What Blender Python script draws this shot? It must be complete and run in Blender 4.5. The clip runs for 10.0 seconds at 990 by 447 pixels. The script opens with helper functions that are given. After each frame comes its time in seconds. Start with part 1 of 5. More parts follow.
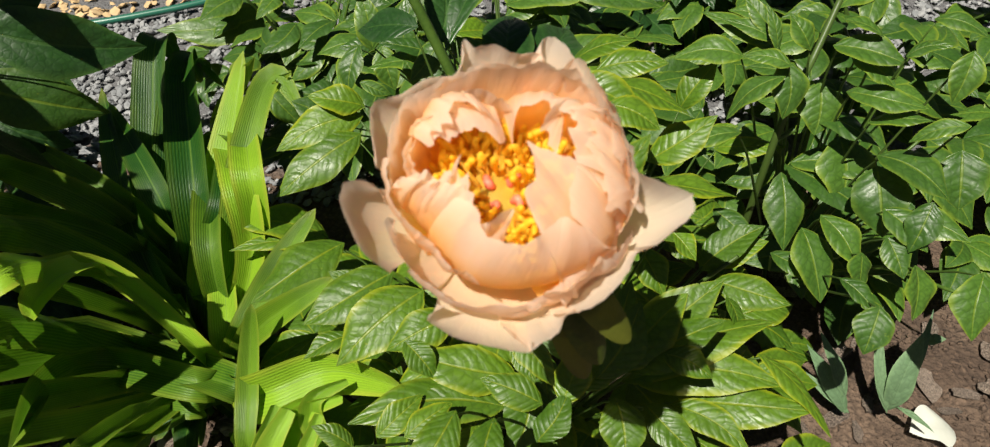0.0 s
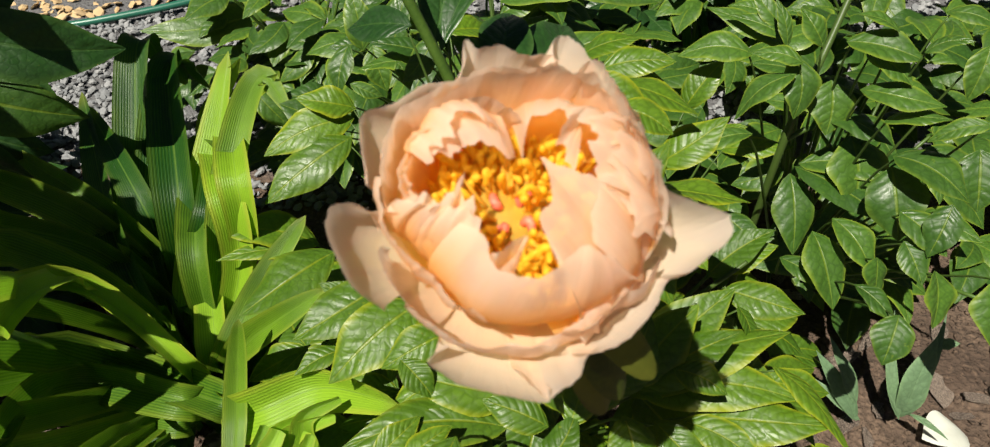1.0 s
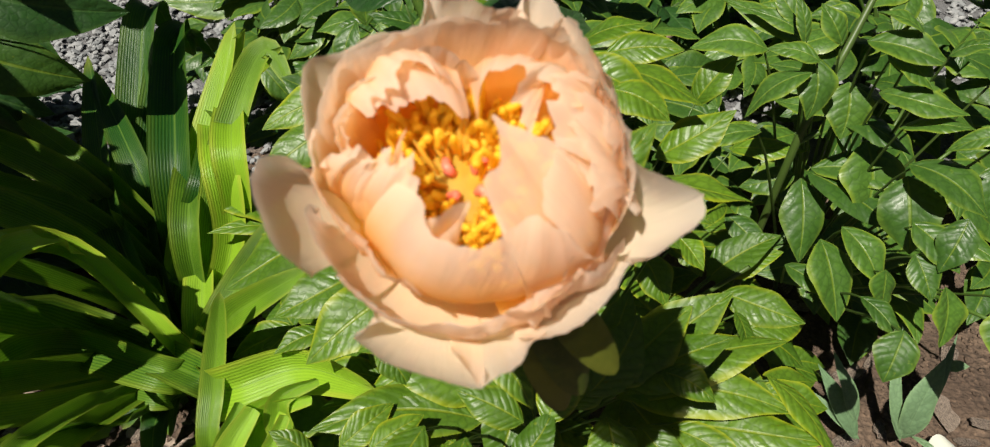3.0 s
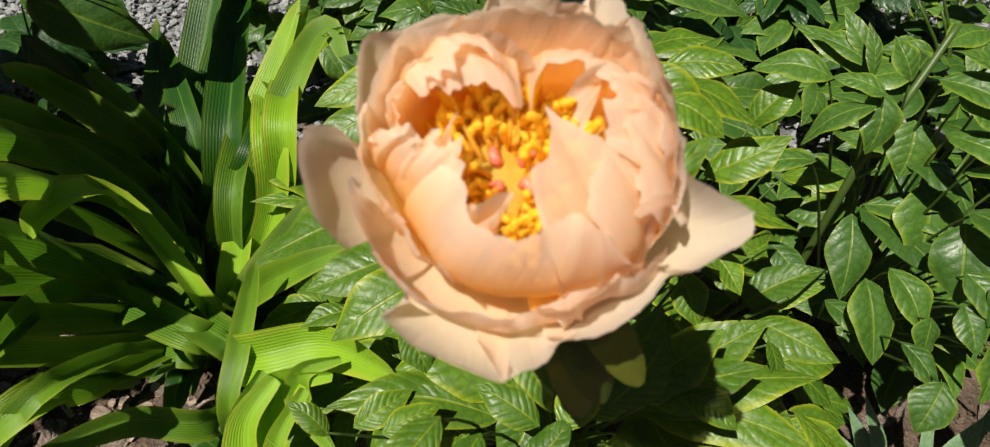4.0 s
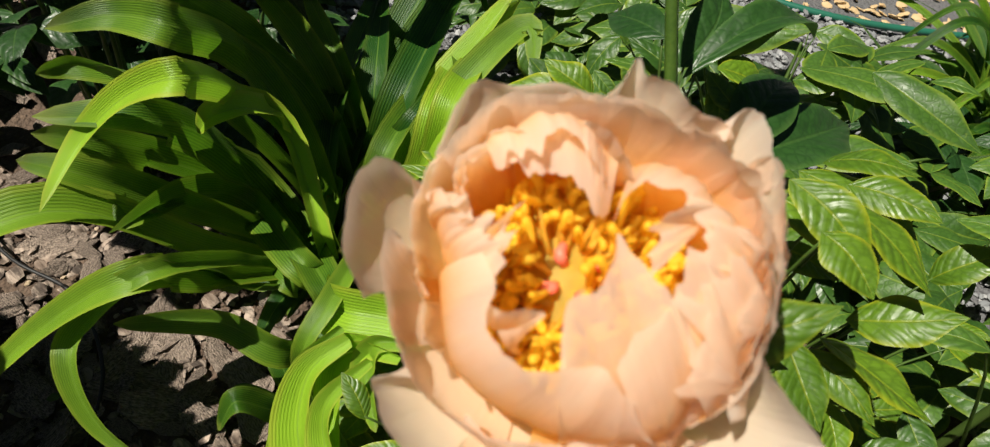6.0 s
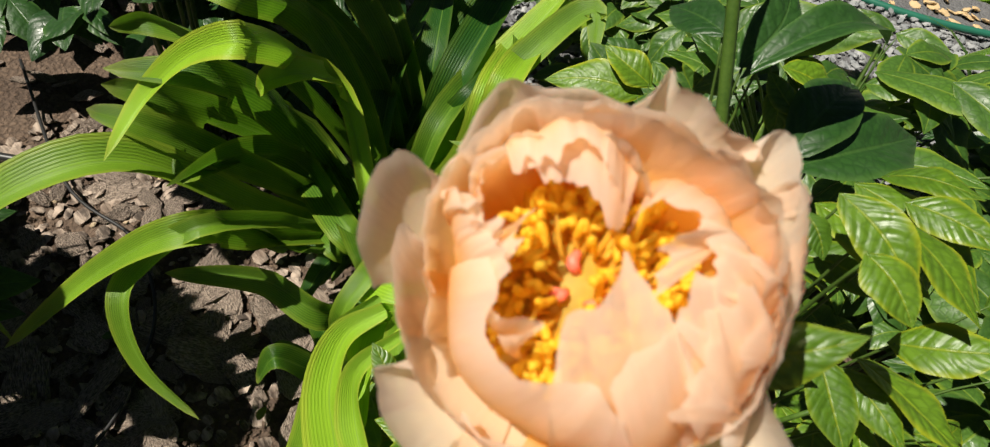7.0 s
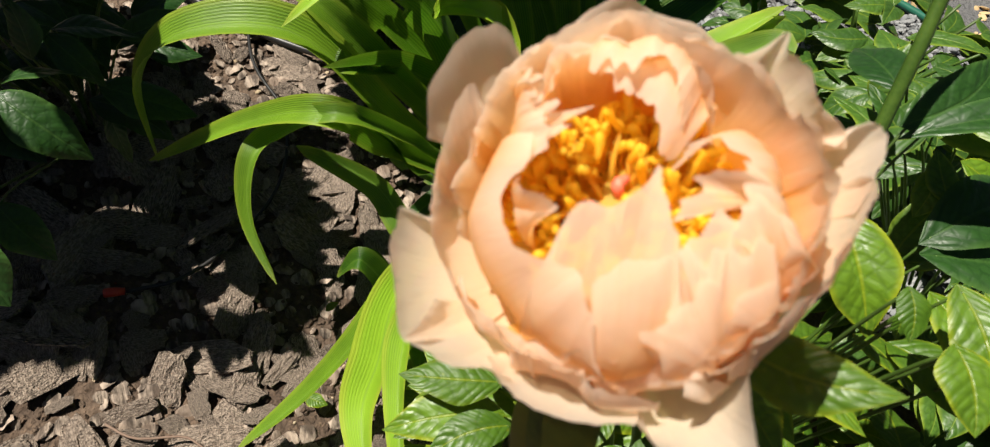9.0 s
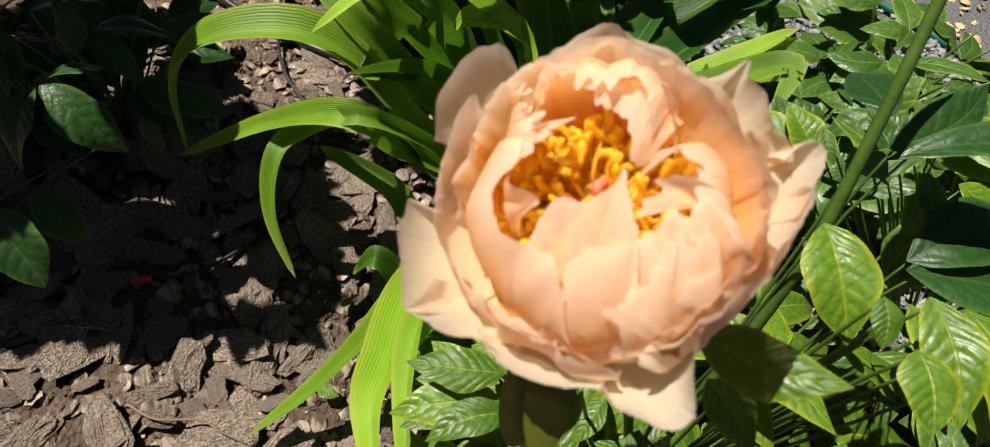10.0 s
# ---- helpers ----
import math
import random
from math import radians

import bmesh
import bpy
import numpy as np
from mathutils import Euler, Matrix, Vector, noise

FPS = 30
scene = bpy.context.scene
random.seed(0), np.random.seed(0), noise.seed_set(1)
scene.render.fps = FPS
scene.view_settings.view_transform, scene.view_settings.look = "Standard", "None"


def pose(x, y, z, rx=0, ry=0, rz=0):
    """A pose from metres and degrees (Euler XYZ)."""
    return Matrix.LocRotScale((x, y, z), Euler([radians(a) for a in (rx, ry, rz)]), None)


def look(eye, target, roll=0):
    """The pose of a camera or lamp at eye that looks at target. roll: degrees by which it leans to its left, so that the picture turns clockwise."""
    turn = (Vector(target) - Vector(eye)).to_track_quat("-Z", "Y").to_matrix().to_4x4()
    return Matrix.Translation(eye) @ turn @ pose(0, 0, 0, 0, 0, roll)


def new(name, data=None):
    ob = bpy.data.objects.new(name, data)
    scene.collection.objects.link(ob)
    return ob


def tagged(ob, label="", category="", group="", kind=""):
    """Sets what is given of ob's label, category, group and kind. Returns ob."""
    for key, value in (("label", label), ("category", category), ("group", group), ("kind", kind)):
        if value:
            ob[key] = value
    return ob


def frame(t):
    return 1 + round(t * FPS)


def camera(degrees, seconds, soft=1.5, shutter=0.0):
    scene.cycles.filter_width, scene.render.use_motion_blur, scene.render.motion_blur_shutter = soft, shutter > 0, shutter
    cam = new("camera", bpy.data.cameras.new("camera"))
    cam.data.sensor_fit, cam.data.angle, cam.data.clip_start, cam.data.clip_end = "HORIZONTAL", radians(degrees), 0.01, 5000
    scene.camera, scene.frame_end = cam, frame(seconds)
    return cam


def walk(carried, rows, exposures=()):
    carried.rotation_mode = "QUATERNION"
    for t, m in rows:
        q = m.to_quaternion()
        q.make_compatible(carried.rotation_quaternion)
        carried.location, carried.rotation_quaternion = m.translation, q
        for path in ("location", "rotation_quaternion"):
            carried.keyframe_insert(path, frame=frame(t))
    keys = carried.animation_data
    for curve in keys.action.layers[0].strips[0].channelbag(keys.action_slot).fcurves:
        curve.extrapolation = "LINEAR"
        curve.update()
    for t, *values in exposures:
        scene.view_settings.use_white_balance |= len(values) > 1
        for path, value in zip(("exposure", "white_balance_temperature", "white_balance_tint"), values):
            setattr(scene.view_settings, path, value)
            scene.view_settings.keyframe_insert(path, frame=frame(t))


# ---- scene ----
cam = camera(70.8, 10.0, soft=1.2)
# The lens is sharp on the leaves and ground, and a little soft on the flower close to it.
cam.data.dof.use_dof, cam.data.dof.focus_distance, cam.data.dof.aperture_fstop = True, 1.1, 12.0
PATH = [
    (0, (0.181, 0.137, 1.1904), (-0.0021, 1.5097, -0.2526), -3.53),
    (0.5, (0.1755, 0.1805, 1.1877), (0.0032, 1.5304, -0.2779), -3.30),
    (1, (0.1699, 0.1757, 1.1679), (0.0058, 1.5451, -0.2805), -3.59),
    (1.5, (0.1774, 0.1984, 1.1553), (0.0004, 1.5523, -0.3061), -4.12),
    (2, (0.1817, 0.2067, 1.1496), (-0.0037, 1.5402, -0.3293), -4.23),
    (3.5, (0.1988, 0.1848, 1.1333), (-0.0421, 1.5464, -0.3117), 0.48),
    (4, (0.194, 0.1907, 1.1321), (-0.1187, 1.5298, -0.3202), 1.83),
    (4.5, (0.2145, 0.2185, 1.1326), (-0.2304, 1.5216, -0.3179), 2.30),
    (5, (0.2229, 0.2365, 1.1318), (-0.332, 1.5041, -0.3123), 4.80),
    (5.5, (0.207, 0.2436, 1.1372), (-0.4164, 1.4538, -0.3279), 8.33),
    (5.7, (0.207, 0.2422, 1.1319), (-0.4522, 1.4356, -0.3314), 9.18),
    (6.8, (0.2114, 0.2676, 1.1416), (-0.5419, 1.3113, -0.3892), 9.46),
    (7, (0.2127, 0.2605, 1.1413), (-0.5627, 1.2818, -0.3936), 9.95),
    (7.5, (0.2208, 0.2512, 1.1328), (-0.6121, 1.1968, -0.4203), 12.24),
    (8, (0.2411, 0.2465, 1.1328), (-0.6506, 1.113, -0.4338), 15.81),
    (8.5, (0.2461, 0.2538, 1.1311), (-0.687, 1.0444, -0.4515), 18.12),
    (9, (0.2596, 0.267, 1.1258), (-0.7076, 0.9949, -0.4662), 18.56),
    (9.5, (0.2739, 0.2682, 1.1374), (-0.7156, 0.9668, -0.4542), 18.62),
    (10, (0.2875, 0.2604, 1.1553), (-0.7174, 0.9454, -0.4324), 18.70),
]
walk(cam, [(t, look(eye, target, roll)) for t, eye, target, roll in PATH], exposures=[(0.0, 0.53), (3.5, 0.5), (5.5, 0.48), (7.0, 0.53), (8.5, 0.68), (9.2, 0.68), (10.0, 0.62)])

# ---- light ----
SUN = Vector((-0.23, -0.4, 0.88)).normalized()
world = bpy.data.worlds.new("sky")
scene.world = world
world.use_nodes = True
wn = world.node_tree.nodes
sky = wn.new("ShaderNodeTexSky")
sky.sky_type = "NISHITA"
sky.sun_disc = False
sky.sun_elevation = math.asin(SUN.z)
sky.sun_rotation = math.atan2(SUN.x, SUN.y)
world.node_tree.links.new(sky.outputs[0], wn["Background"].inputs[0])
wn["Background"].inputs[1].default_value = 0.0115
sun_data = bpy.data.lights.new("sun", "SUN")
sun_data.energy, sun_data.angle, sun_data.color = 5.0, radians(0.55), (1.0, 0.94, 0.82)
sun_ob = new("sun", sun_data)
sun_ob.matrix_world = look(SUN * 20, (0, 0, 0))


# ---- materials ----
class Nodes:
    """A small helper round one node material."""

    def __init__(self, name):
        self.mat = bpy.data.materials.new(name)
        self.mat.use_nodes = True
        self.tree = self.mat.node_tree
        self.bsdf = self.tree.nodes["Principled BSDF"]
        self.out = self.tree.nodes["Material Output"]

    def add(self, kind, **inputs):
        n = self.tree.nodes.new("ShaderNode" + kind)
        for key, value in inputs.items():
            self.set(n, key, value)
        return n

    def set(self, n, key, value):
        socket = n.inputs[int(key[1:])] if key[0] == "i" and key[1:].isdigit() else n.inputs[key.replace("_", " ")]
        if isinstance(value, bpy.types.NodeSocket):
            self.tree.links.new(value, socket)
        else:
            socket.default_value = value

    def math(self, op, a, b=0.0, c=0.0, clamp=False):
        n = self.add("Math")
        n.operation, n.use_clamp = op, clamp
        for i, v in enumerate((a, b, c)):
            self.set(n, f"i{i}", v)
        return n.outputs[0]

    def step(self, v, lo, hi, to0=0.0, to1=1.0):
        n = self.add("MapRange")
        n.interpolation_type = "SMOOTHSTEP"
        for i, x in enumerate((v, lo, hi, to0, to1)):
            self.set(n, f"i{i}", x)
        return n.outputs[0]

    def mix(self, f, a, b):
        n = self.add("Mix")
        n.data_type = "RGBA"
        self.set(n, "i0", f)
        for i, v in ((6, a), (7, b)):
            self.set(n, f"i{i}", v if isinstance(v, bpy.types.NodeSocket) else (*v, 1.0))
        return n.outputs[2]

    def noise(self, scale, detail=3.0, vector=None, rough=0.55):
        n = self.add("TexNoise", Scale=scale, Detail=detail, Roughness=rough)
        self.set(n, "Vector", vector if vector is not None else self.coords())
        return n.outputs["Fac"]

    def coords(self):
        return self.add("TexCoord").outputs["Object"]

    def uv(self):
        n = self.add("SeparateXYZ", Vector=self.add("TexCoord").outputs["UV"])
        return n.outputs[0], n.outputs[1]

    def random(self):
        return self.add("ObjectInfo").outputs["Random"]

    def bump(self, height, strength, distance):
        n = self.add("Bump", Height=height, Strength=strength, Distance=distance)
        self.set(self.bsdf, "Normal", n.outputs[0])
        return n.outputs[0]

    def translucent(self, colour, share, normal=None):
        t = self.add("BsdfTranslucent", Color=colour if isinstance(colour, bpy.types.NodeSocket) else (*colour, 1.0))
        if normal is not None:
            self.set(t, "Normal", normal)
        m = self.add("MixShader", i0=share)
        self.set(m, "i1", self.bsdf.outputs[0])
        self.set(m, "i2", t.outputs[0])
        self.set(self.out, "Surface", m.outputs[0])
        self.last = m

    def sheer(self, share):
        """A thin tissue: a small share of the light goes straight through."""
        t = self.add("BsdfTransparent", Color=(1.0, 0.87, 0.66, 1.0))
        m = self.add("MixShader", i0=share)
        self.set(m, "i1", self.last.outputs[0])
        self.set(m, "i2", t.outputs[0])
        self.set(self.out, "Surface", m.outputs[0])


def leaf_material(name, dark, light, margin, gloss=0.42, veins=8.0, pale=0.35):
    """A net-veined leaf: u runs along the midrib, v across."""
    m = Nodes(name)
    u, v = m.uv()
    a = m.math("MULTIPLY", m.math("ABSOLUTE", m.math("SUBTRACT", v, 0.5)), 2.0)
    bent = m.math("SUBTRACT", u, m.math("MULTIPLY", m.math("POWER", a, 1.25), 0.2))
    wob = m.math("MULTIPLY", m.noise(26.0, 3.0), 1.3)
    ph = m.math("FRACT", m.math("ADD", m.math("MULTIPLY", bent, veins), m.math("ADD", wob, m.math("MULTIPLY", m.random(), 0.8))))
    near = m.math("ABSOLUTE", m.math("SUBTRACT", ph, 0.5))
    side = m.math("MULTIPLY", m.step(near, 0.06, 0.0), m.step(a, 0.98, 0.6))
    rib = m.step(a, 0.075, 0.02)
    vein = m.math("MAXIMUM", side, rib)
    net = m.add("TexVoronoi", Scale=95.0, Vector=m.coords())
    net.feature = "DISTANCE_TO_EDGE"
    cell = m.step(net.outputs[0], 0.0, 0.22)
    blotch = m.noise(22.0, 4.0)
    shade = m.math("ADD", m.math("MULTIPLY", m.random(), 0.62), m.math("MULTIPLY", blotch, 0.5), clamp=True)
    c = m.mix(shade, dark, light)
    c = m.mix(m.math("MULTIPLY", m.math("SUBTRACT", 1.0, cell), 0.28), c, tuple(0.55 * x for x in dark))
    c = m.mix(m.math("MULTIPLY", rib, pale), c, margin)
    c = m.mix(m.math("MULTIPLY", side, 0.22), c, tuple(0.5 * x for x in dark))
    edge = m.math("MULTIPLY", m.step(m.math("ADD", a, m.math("MULTIPLY", blotch, 0.3)), 0.86, 1.2), m.step(m.random(), 0.0, 0.7))
    c = m.mix(m.math("MULTIPLY", edge, 0.72), c, margin)
    speck = m.step(m.noise(140.0, 2.0), 0.68, 0.76)
    c = m.mix(m.math("MULTIPLY", speck, 0.25), c, margin)
    m.set(m.bsdf, "Base Color", c)
    m.set(m.bsdf, "Roughness", m.step(m.noise(40.0), 0.3, 0.7, gloss - 0.06, gloss + 0.12))
    m.set(m.bsdf, "Specular IOR Level", 0.45)
    quilt = m.step(near, 0.0, 0.4)
    h = m.math("ADD", m.math("MULTIPLY", quilt, 1.0), m.math("MULTIPLY", cell, 0.28))
    h = m.math("SUBTRACT", h, m.math("MULTIPLY", rib, 1.2))
    nb = m.bump(h, 0.38, 0.0015)
    m.translucent(m.mix(0.5, c, margin), 0.2, nb)
    return m.mat


LEAF = leaf_material("peony_leaf", (0.03, 0.088, 0.007), (0.13, 0.24, 0.014), (0.33, 0.36, 0.014))
LEAF_BACK = leaf_material("broad_peony_leaf", (0.018, 0.064, 0.011), (0.085, 0.18, 0.022), (0.23, 0.31, 0.024), 0.42, 6.0, 0.4)
# Peony leaf as it looks in shade, the darkness put into its colours.
LEAF_SHADED = leaf_material("shaded_peony_leaf", (0.011, 0.042, 0.01), (0.03, 0.09, 0.016), (0.07, 0.15, 0.03), 0.4, 7.0)
LEAF_PALE = leaf_material("pale_leaf", (0.11, 0.2, 0.1), (0.17, 0.28, 0.14), (0.2, 0.32, 0.15), 0.55, 5.0, 0.2)


def strap_material(name, dark, light):
    """A long leaf with many parallel ribs; v runs across, the tone stored per leaf holds painted sun and shade."""
    m = Nodes(name)
    u, v = m.uv()
    tone = m.add("Attribute")
    tone.attribute_type, tone.attribute_name = "OBJECT", "tone"
    a = m.math("ABSOLUTE", m.math("SUBTRACT", v, 0.5))
    wob = m.math("MULTIPLY", m.noise(9.0, 2.0), 0.03)
    ribs = m.math("SINE", m.math("MULTIPLY", m.math("ADD", v, wob), 105.0))
    fine = m.math("SINE", m.math("MULTIPLY", m.math("ADD", v, wob), 265.0))
    lines = m.math("ADD", m.math("MULTIPLY", ribs, 0.6), m.math("MULTIPLY", fine, 0.4))
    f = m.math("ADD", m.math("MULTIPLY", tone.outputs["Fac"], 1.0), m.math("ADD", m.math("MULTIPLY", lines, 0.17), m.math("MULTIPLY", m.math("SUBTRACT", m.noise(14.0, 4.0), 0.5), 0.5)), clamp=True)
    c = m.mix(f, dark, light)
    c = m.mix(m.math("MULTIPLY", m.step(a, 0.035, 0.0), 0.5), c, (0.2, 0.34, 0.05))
    # Yellow margin, partly painted light of the fold, so it grows with tone.
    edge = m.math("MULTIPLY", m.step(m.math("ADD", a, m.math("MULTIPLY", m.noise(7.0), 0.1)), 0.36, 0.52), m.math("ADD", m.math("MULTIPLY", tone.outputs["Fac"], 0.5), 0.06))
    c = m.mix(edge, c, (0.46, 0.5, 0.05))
    old = m.math("MULTIPLY", m.step(u, 0.93, 1.0), 0.5)
    c = m.mix(old, c, (0.3, 0.32, 0.06))
    m.set(m.bsdf, "Base Color", c)
    m.set(m.bsdf, "Roughness", 0.46)
    m.set(m.bsdf, "Specular IOR Level", 0.5)
    nb = m.bump(m.math("ADD", lines, m.math("MULTIPLY", m.noise(60.0), 0.6)), 0.45, 0.001)
    m.translucent(m.mix(0.3, c, (0.16, 0.45, 0.015)), 0.34, nb)
    return m.mat


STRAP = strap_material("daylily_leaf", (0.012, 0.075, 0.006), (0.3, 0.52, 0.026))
BLADE = strap_material("grass_blade", (0.02, 0.065, 0.012), (0.085, 0.16, 0.025))


def petal_material(name, base, body, rim, share, deep=0.75, sheer=0.13):
    m = Nodes(name)
    u, v = m.uv()
    blush = m.noise(26.0, 3.0)
    un = m.math("ADD", u, m.math("MULTIPLY", m.math("SUBTRACT", blush, 0.5), 0.25))
    c = m.mix(m.step(un, 0.3, deep), base, body)
    c = m.mix(m.math("MULTIPLY", m.step(un, 0.65, 1.0), 0.8), c, rim)
    c = m.mix(m.math("MULTIPLY", m.step(m.noise(14.0, 2.0), 0.5, 0.75), 0.08), c, (0.95, 0.64, 0.48))
    fan = m.noise(1.0, 4.0, m.add("CombineXYZ", X=m.math("MULTIPLY", v, 38.0), Y=m.math("MULTIPLY", u, 4.0)).outputs[0])
    c = m.mix(m.math("MULTIPLY", m.step(fan, 0.5, 0.8), 0.08), c, base)
    m.set(m.bsdf, "Base Color", c)
    m.set(m.bsdf, "Roughness", 0.6)
    m.set(m.bsdf, "Specular IOR Level", 0.25)
    h = m.math("ADD", m.math("MULTIPLY", fan, 0.7), m.math("MULTIPLY", m.noise(48.0, 3.0), 1.2))
    nb = m.bump(h, 0.42, 0.0014)
    m.translucent(c, share, nb)
    m.sheer(sheer)
    return m.mat


PETAL_IN = petal_material("inner_petal", (0.99, 0.62, 0.1), (0.98, 0.785, 0.59), (0.96, 0.84, 0.71), 0.55, 0.9, 0.2)
PETAL_OUT = petal_material("outer_petal", (0.96, 0.755, 0.51), (0.96, 0.805, 0.64), (0.95, 0.845, 0.735), 0.49, 0.75, 0.09)


def plain(name, colours, rough, scale, bump=0.0, depth=0.001, share=0.0, islands=False, metal=0.0, sheer=0.0):
    """A surface of two or three colours, mixed by noise at two scales."""
    m = Nodes(name)
    f = m.math("ADD", m.math("MULTIPLY", m.noise(scale, 4.0), 0.6), m.math("MULTIPLY", m.noise(scale * 6.5, 3.0), 0.4))
    r = m.add("NewGeometry").outputs["Random Per Island"] if islands else m.random()
    c = m.mix(m.step(f, 0.32, 0.68), colours[0], colours[1])
    c = m.mix(m.math("MULTIPLY", r, 0.8), c, colours[-1])
    m.set(m.bsdf, "Base Color", c)
    m.set(m.bsdf, "Roughness", rough)
    m.set(m.bsdf, "Metallic", metal)
    nb = m.bump(m.math("ADD", m.noise(scale * 3.0, 5.0), m.math("MULTIPLY", m.noise(scale * 14.0, 3.0), 0.4)), bump, depth) if bump else None
    if share:
        m.translucent(c, share, nb)
    if sheer:
        m.sheer(sheer)
    return m.mat


STEM = plain("peony_stem", [(0.045, 0.1, 0.012), (0.08, 0.15, 0.02), (0.06, 0.1, 0.02)], 0.45, 60.0, 0.2, 0.0006, 0.1)
SEPAL = plain("sepal", [(0.026, 0.058, 0.006), (0.075, 0.1, 0.01), (0.12, 0.115, 0.012)], 0.5, 45.0, 0.3, 0.0006, 0.3)
ANTHER = plain("anther", [(0.99, 0.66, 0.03), (0.99, 0.76, 0.07), (0.99, 0.7, 0.04)], 0.6, 300.0, 0.4, 0.0004, 0.5, sheer=0.15)
FILAMENT = plain("filament", [(0.99, 0.68, 0.07), (0.99, 0.76, 0.12), (0.99, 0.72, 0.09)], 0.5, 200.0, 0.0, 0.0, 0.55, sheer=0.35)
STIGMA = plain("stigma", [(0.8, 0.12, 0.07), (0.86, 0.25, 0.16), (0.84, 0.18, 0.12)], 0.45, 200.0, 0.3, 0.0004)
CARPEL = plain("carpel", [(0.35, 0.3, 0.03), (0.55, 0.38, 0.05), (0.42, 0.34, 0.04)], 0.5, 150.0)
GRAVEL = plain("gravel_stone", [(0.21, 0.22, 0.23), (0.38, 0.38, 0.38), (0.14, 0.15, 0.16)], 0.85, 45.0, 0.4, 0.002, 0.0, True)
STRAW = plain("straw", [(0.45, 0.3, 0.14), (0.62, 0.46, 0.26), (0.5, 0.36, 0.2)], 0.9, 30.0, 0.4, 0.002, 0.0, True)
HOSE = plain("green_hose", [(0.012, 0.11, 0.07), (0.02, 0.15, 0.09), (0.02, 0.12, 0.08)], 0.35, 20.0, 0.2, 0.0005)
PIPE = plain("black_pipe", [(0.012, 0.012, 0.013), (0.035, 0.034, 0.033), (0.02, 0.02, 0.02)], 0.4, 60.0, 0.3, 0.0004)
RED = plain("red_plastic", [(0.55, 0.035, 0.015), (0.62, 0.06, 0.03), (0.6, 0.05, 0.02)], 0.4, 80.0)
TWIG = plain("twig", [(0.13, 0.085, 0.055), (0.26, 0.19, 0.13), (0.2, 0.13, 0.1)], 0.85, 90.0, 0.5, 0.001)
PALE_GRIT = plain("pale_grit", [(0.3, 0.22, 0.13), (0.48, 0.4, 0.28), (0.4, 0.3, 0.2)], 0.9, 60.0, 0.3, 0.001, 0.0, True)
PALE = plain("dropped_petal", [(0.72, 0.76, 0.66), (0.82, 0.84, 0.77), (0.78, 0.8, 0.7)], 0.6, 20.0, 0.2, 0.001, 0.3)


def bark_material(name, dark, light, tint):
    """Flaky bark: long fibres, layered flakes and dusty soil on top."""
    m = Nodes(name)
    co = m.coords()
    stretch = m.add("Mapping", Vector=co)
    stretch.inputs["Scale"].default_value = (14.0, 60.0, 40.0)
    fibre = m.noise(1.0, 6.0, stretch.outputs[0], 0.65)
    flake = m.add("TexVoronoi", Scale=38.0, Vector=co)
    patch = m.noise(22.0, 4.0)
    c = m.mix(m.step(fibre, 0.36, 0.64), dark, light)
    c = m.mix(m.math("MULTIPLY", m.step(patch, 0.45, 0.7), 0.55), c, tint)
    c = m.mix(m.math("MULTIPLY", m.random(), 0.4), c, light)
    m.set(m.bsdf, "Base Color", c)
    m.set(m.bsdf, "Roughness", 0.9)
    h = m.math("ADD", fibre, m.math("MULTIPLY", flake.outputs["Distance"], 0.5))
    m.bump(h, 1.0, 0.007)
    return m.mat


BARK = bark_material("bark_chip", (0.03, 0.02, 0.015), (0.44, 0.35, 0.28), (0.14, 0.09, 0.062))


def soil_material():
    m = Nodes("soil")
    co = m.add("TexCoord").outputs["Object"]
    crumbs = m.add("TexVoronoi", Scale=85.0, Vector=co)
    big = m.noise(5.0, 5.0, co)
    fine = m.noise(120.0, 5.0, co)
    c = m.mix(m.step(big, 0.35, 0.65), (0.08, 0.052, 0.036), (0.155, 0.106, 0.074))
    c = m.mix(m.math("MULTIPLY", m.step(fine, 0.5, 0.75), 0.6), c, (0.25, 0.165, 0.11))
    c = m.mix(m.math("MULTIPLY", m.step(crumbs.outputs["Distance"], 0.35, 0.7), 0.5), c, (0.06, 0.04, 0.028))
    place = m.add("SeparateXYZ", Vector=co)
    stony = m.step(m.math("ADD", place.outputs[1], m.math("MULTIPLY", big, 0.3)), 1.55, 1.75)
    c = m.mix(stony, c, (0.13, 0.13, 0.135))
    m.set(m.bsdf, "Base Color", c)
    m.set(m.bsdf, "Roughness", 0.95)
    h = m.math("ADD", m.math("MULTIPLY", crumbs.outputs["Distance"], -0.7), m.math("ADD", fine, m.noise(26.0, 4.0, co)))
    m.bump(h, 0.9, 0.012)
    return m.mat


SOIL = soil_material()


# ---- builders ----
def mesh_object(name, verts, faces, material, parent=None, uvs=None, label="", smooth=True):
    me = bpy.data.meshes.new(name)
    me.from_pydata([tuple(p) for p in verts], [], faces)
    me.materials.append(material)
    if uvs is not None:
        idx = np.empty(len(me.loops), dtype=np.int32)
        me.loops.foreach_get("vertex_index", idx)
        layer = me.uv_layers.new(name="UVMap")
        layer.data.foreach_set("uv", np.asarray(uvs, dtype=np.float32)[idx].ravel())
    if smooth:
        me.polygons.foreach_set("use_smooth", np.ones(len(me.polygons), dtype=bool))
    ob = new(name, me)
    ob.parent = parent
    if label:
        tagged(ob, label)
    return ob


def grid_faces(rows, cols):
    return [(i * cols + j, i * cols + j + 1, (i + 1) * cols + j + 1, (i + 1) * cols + j) for i in range(rows - 1) for j in range(cols - 1)]


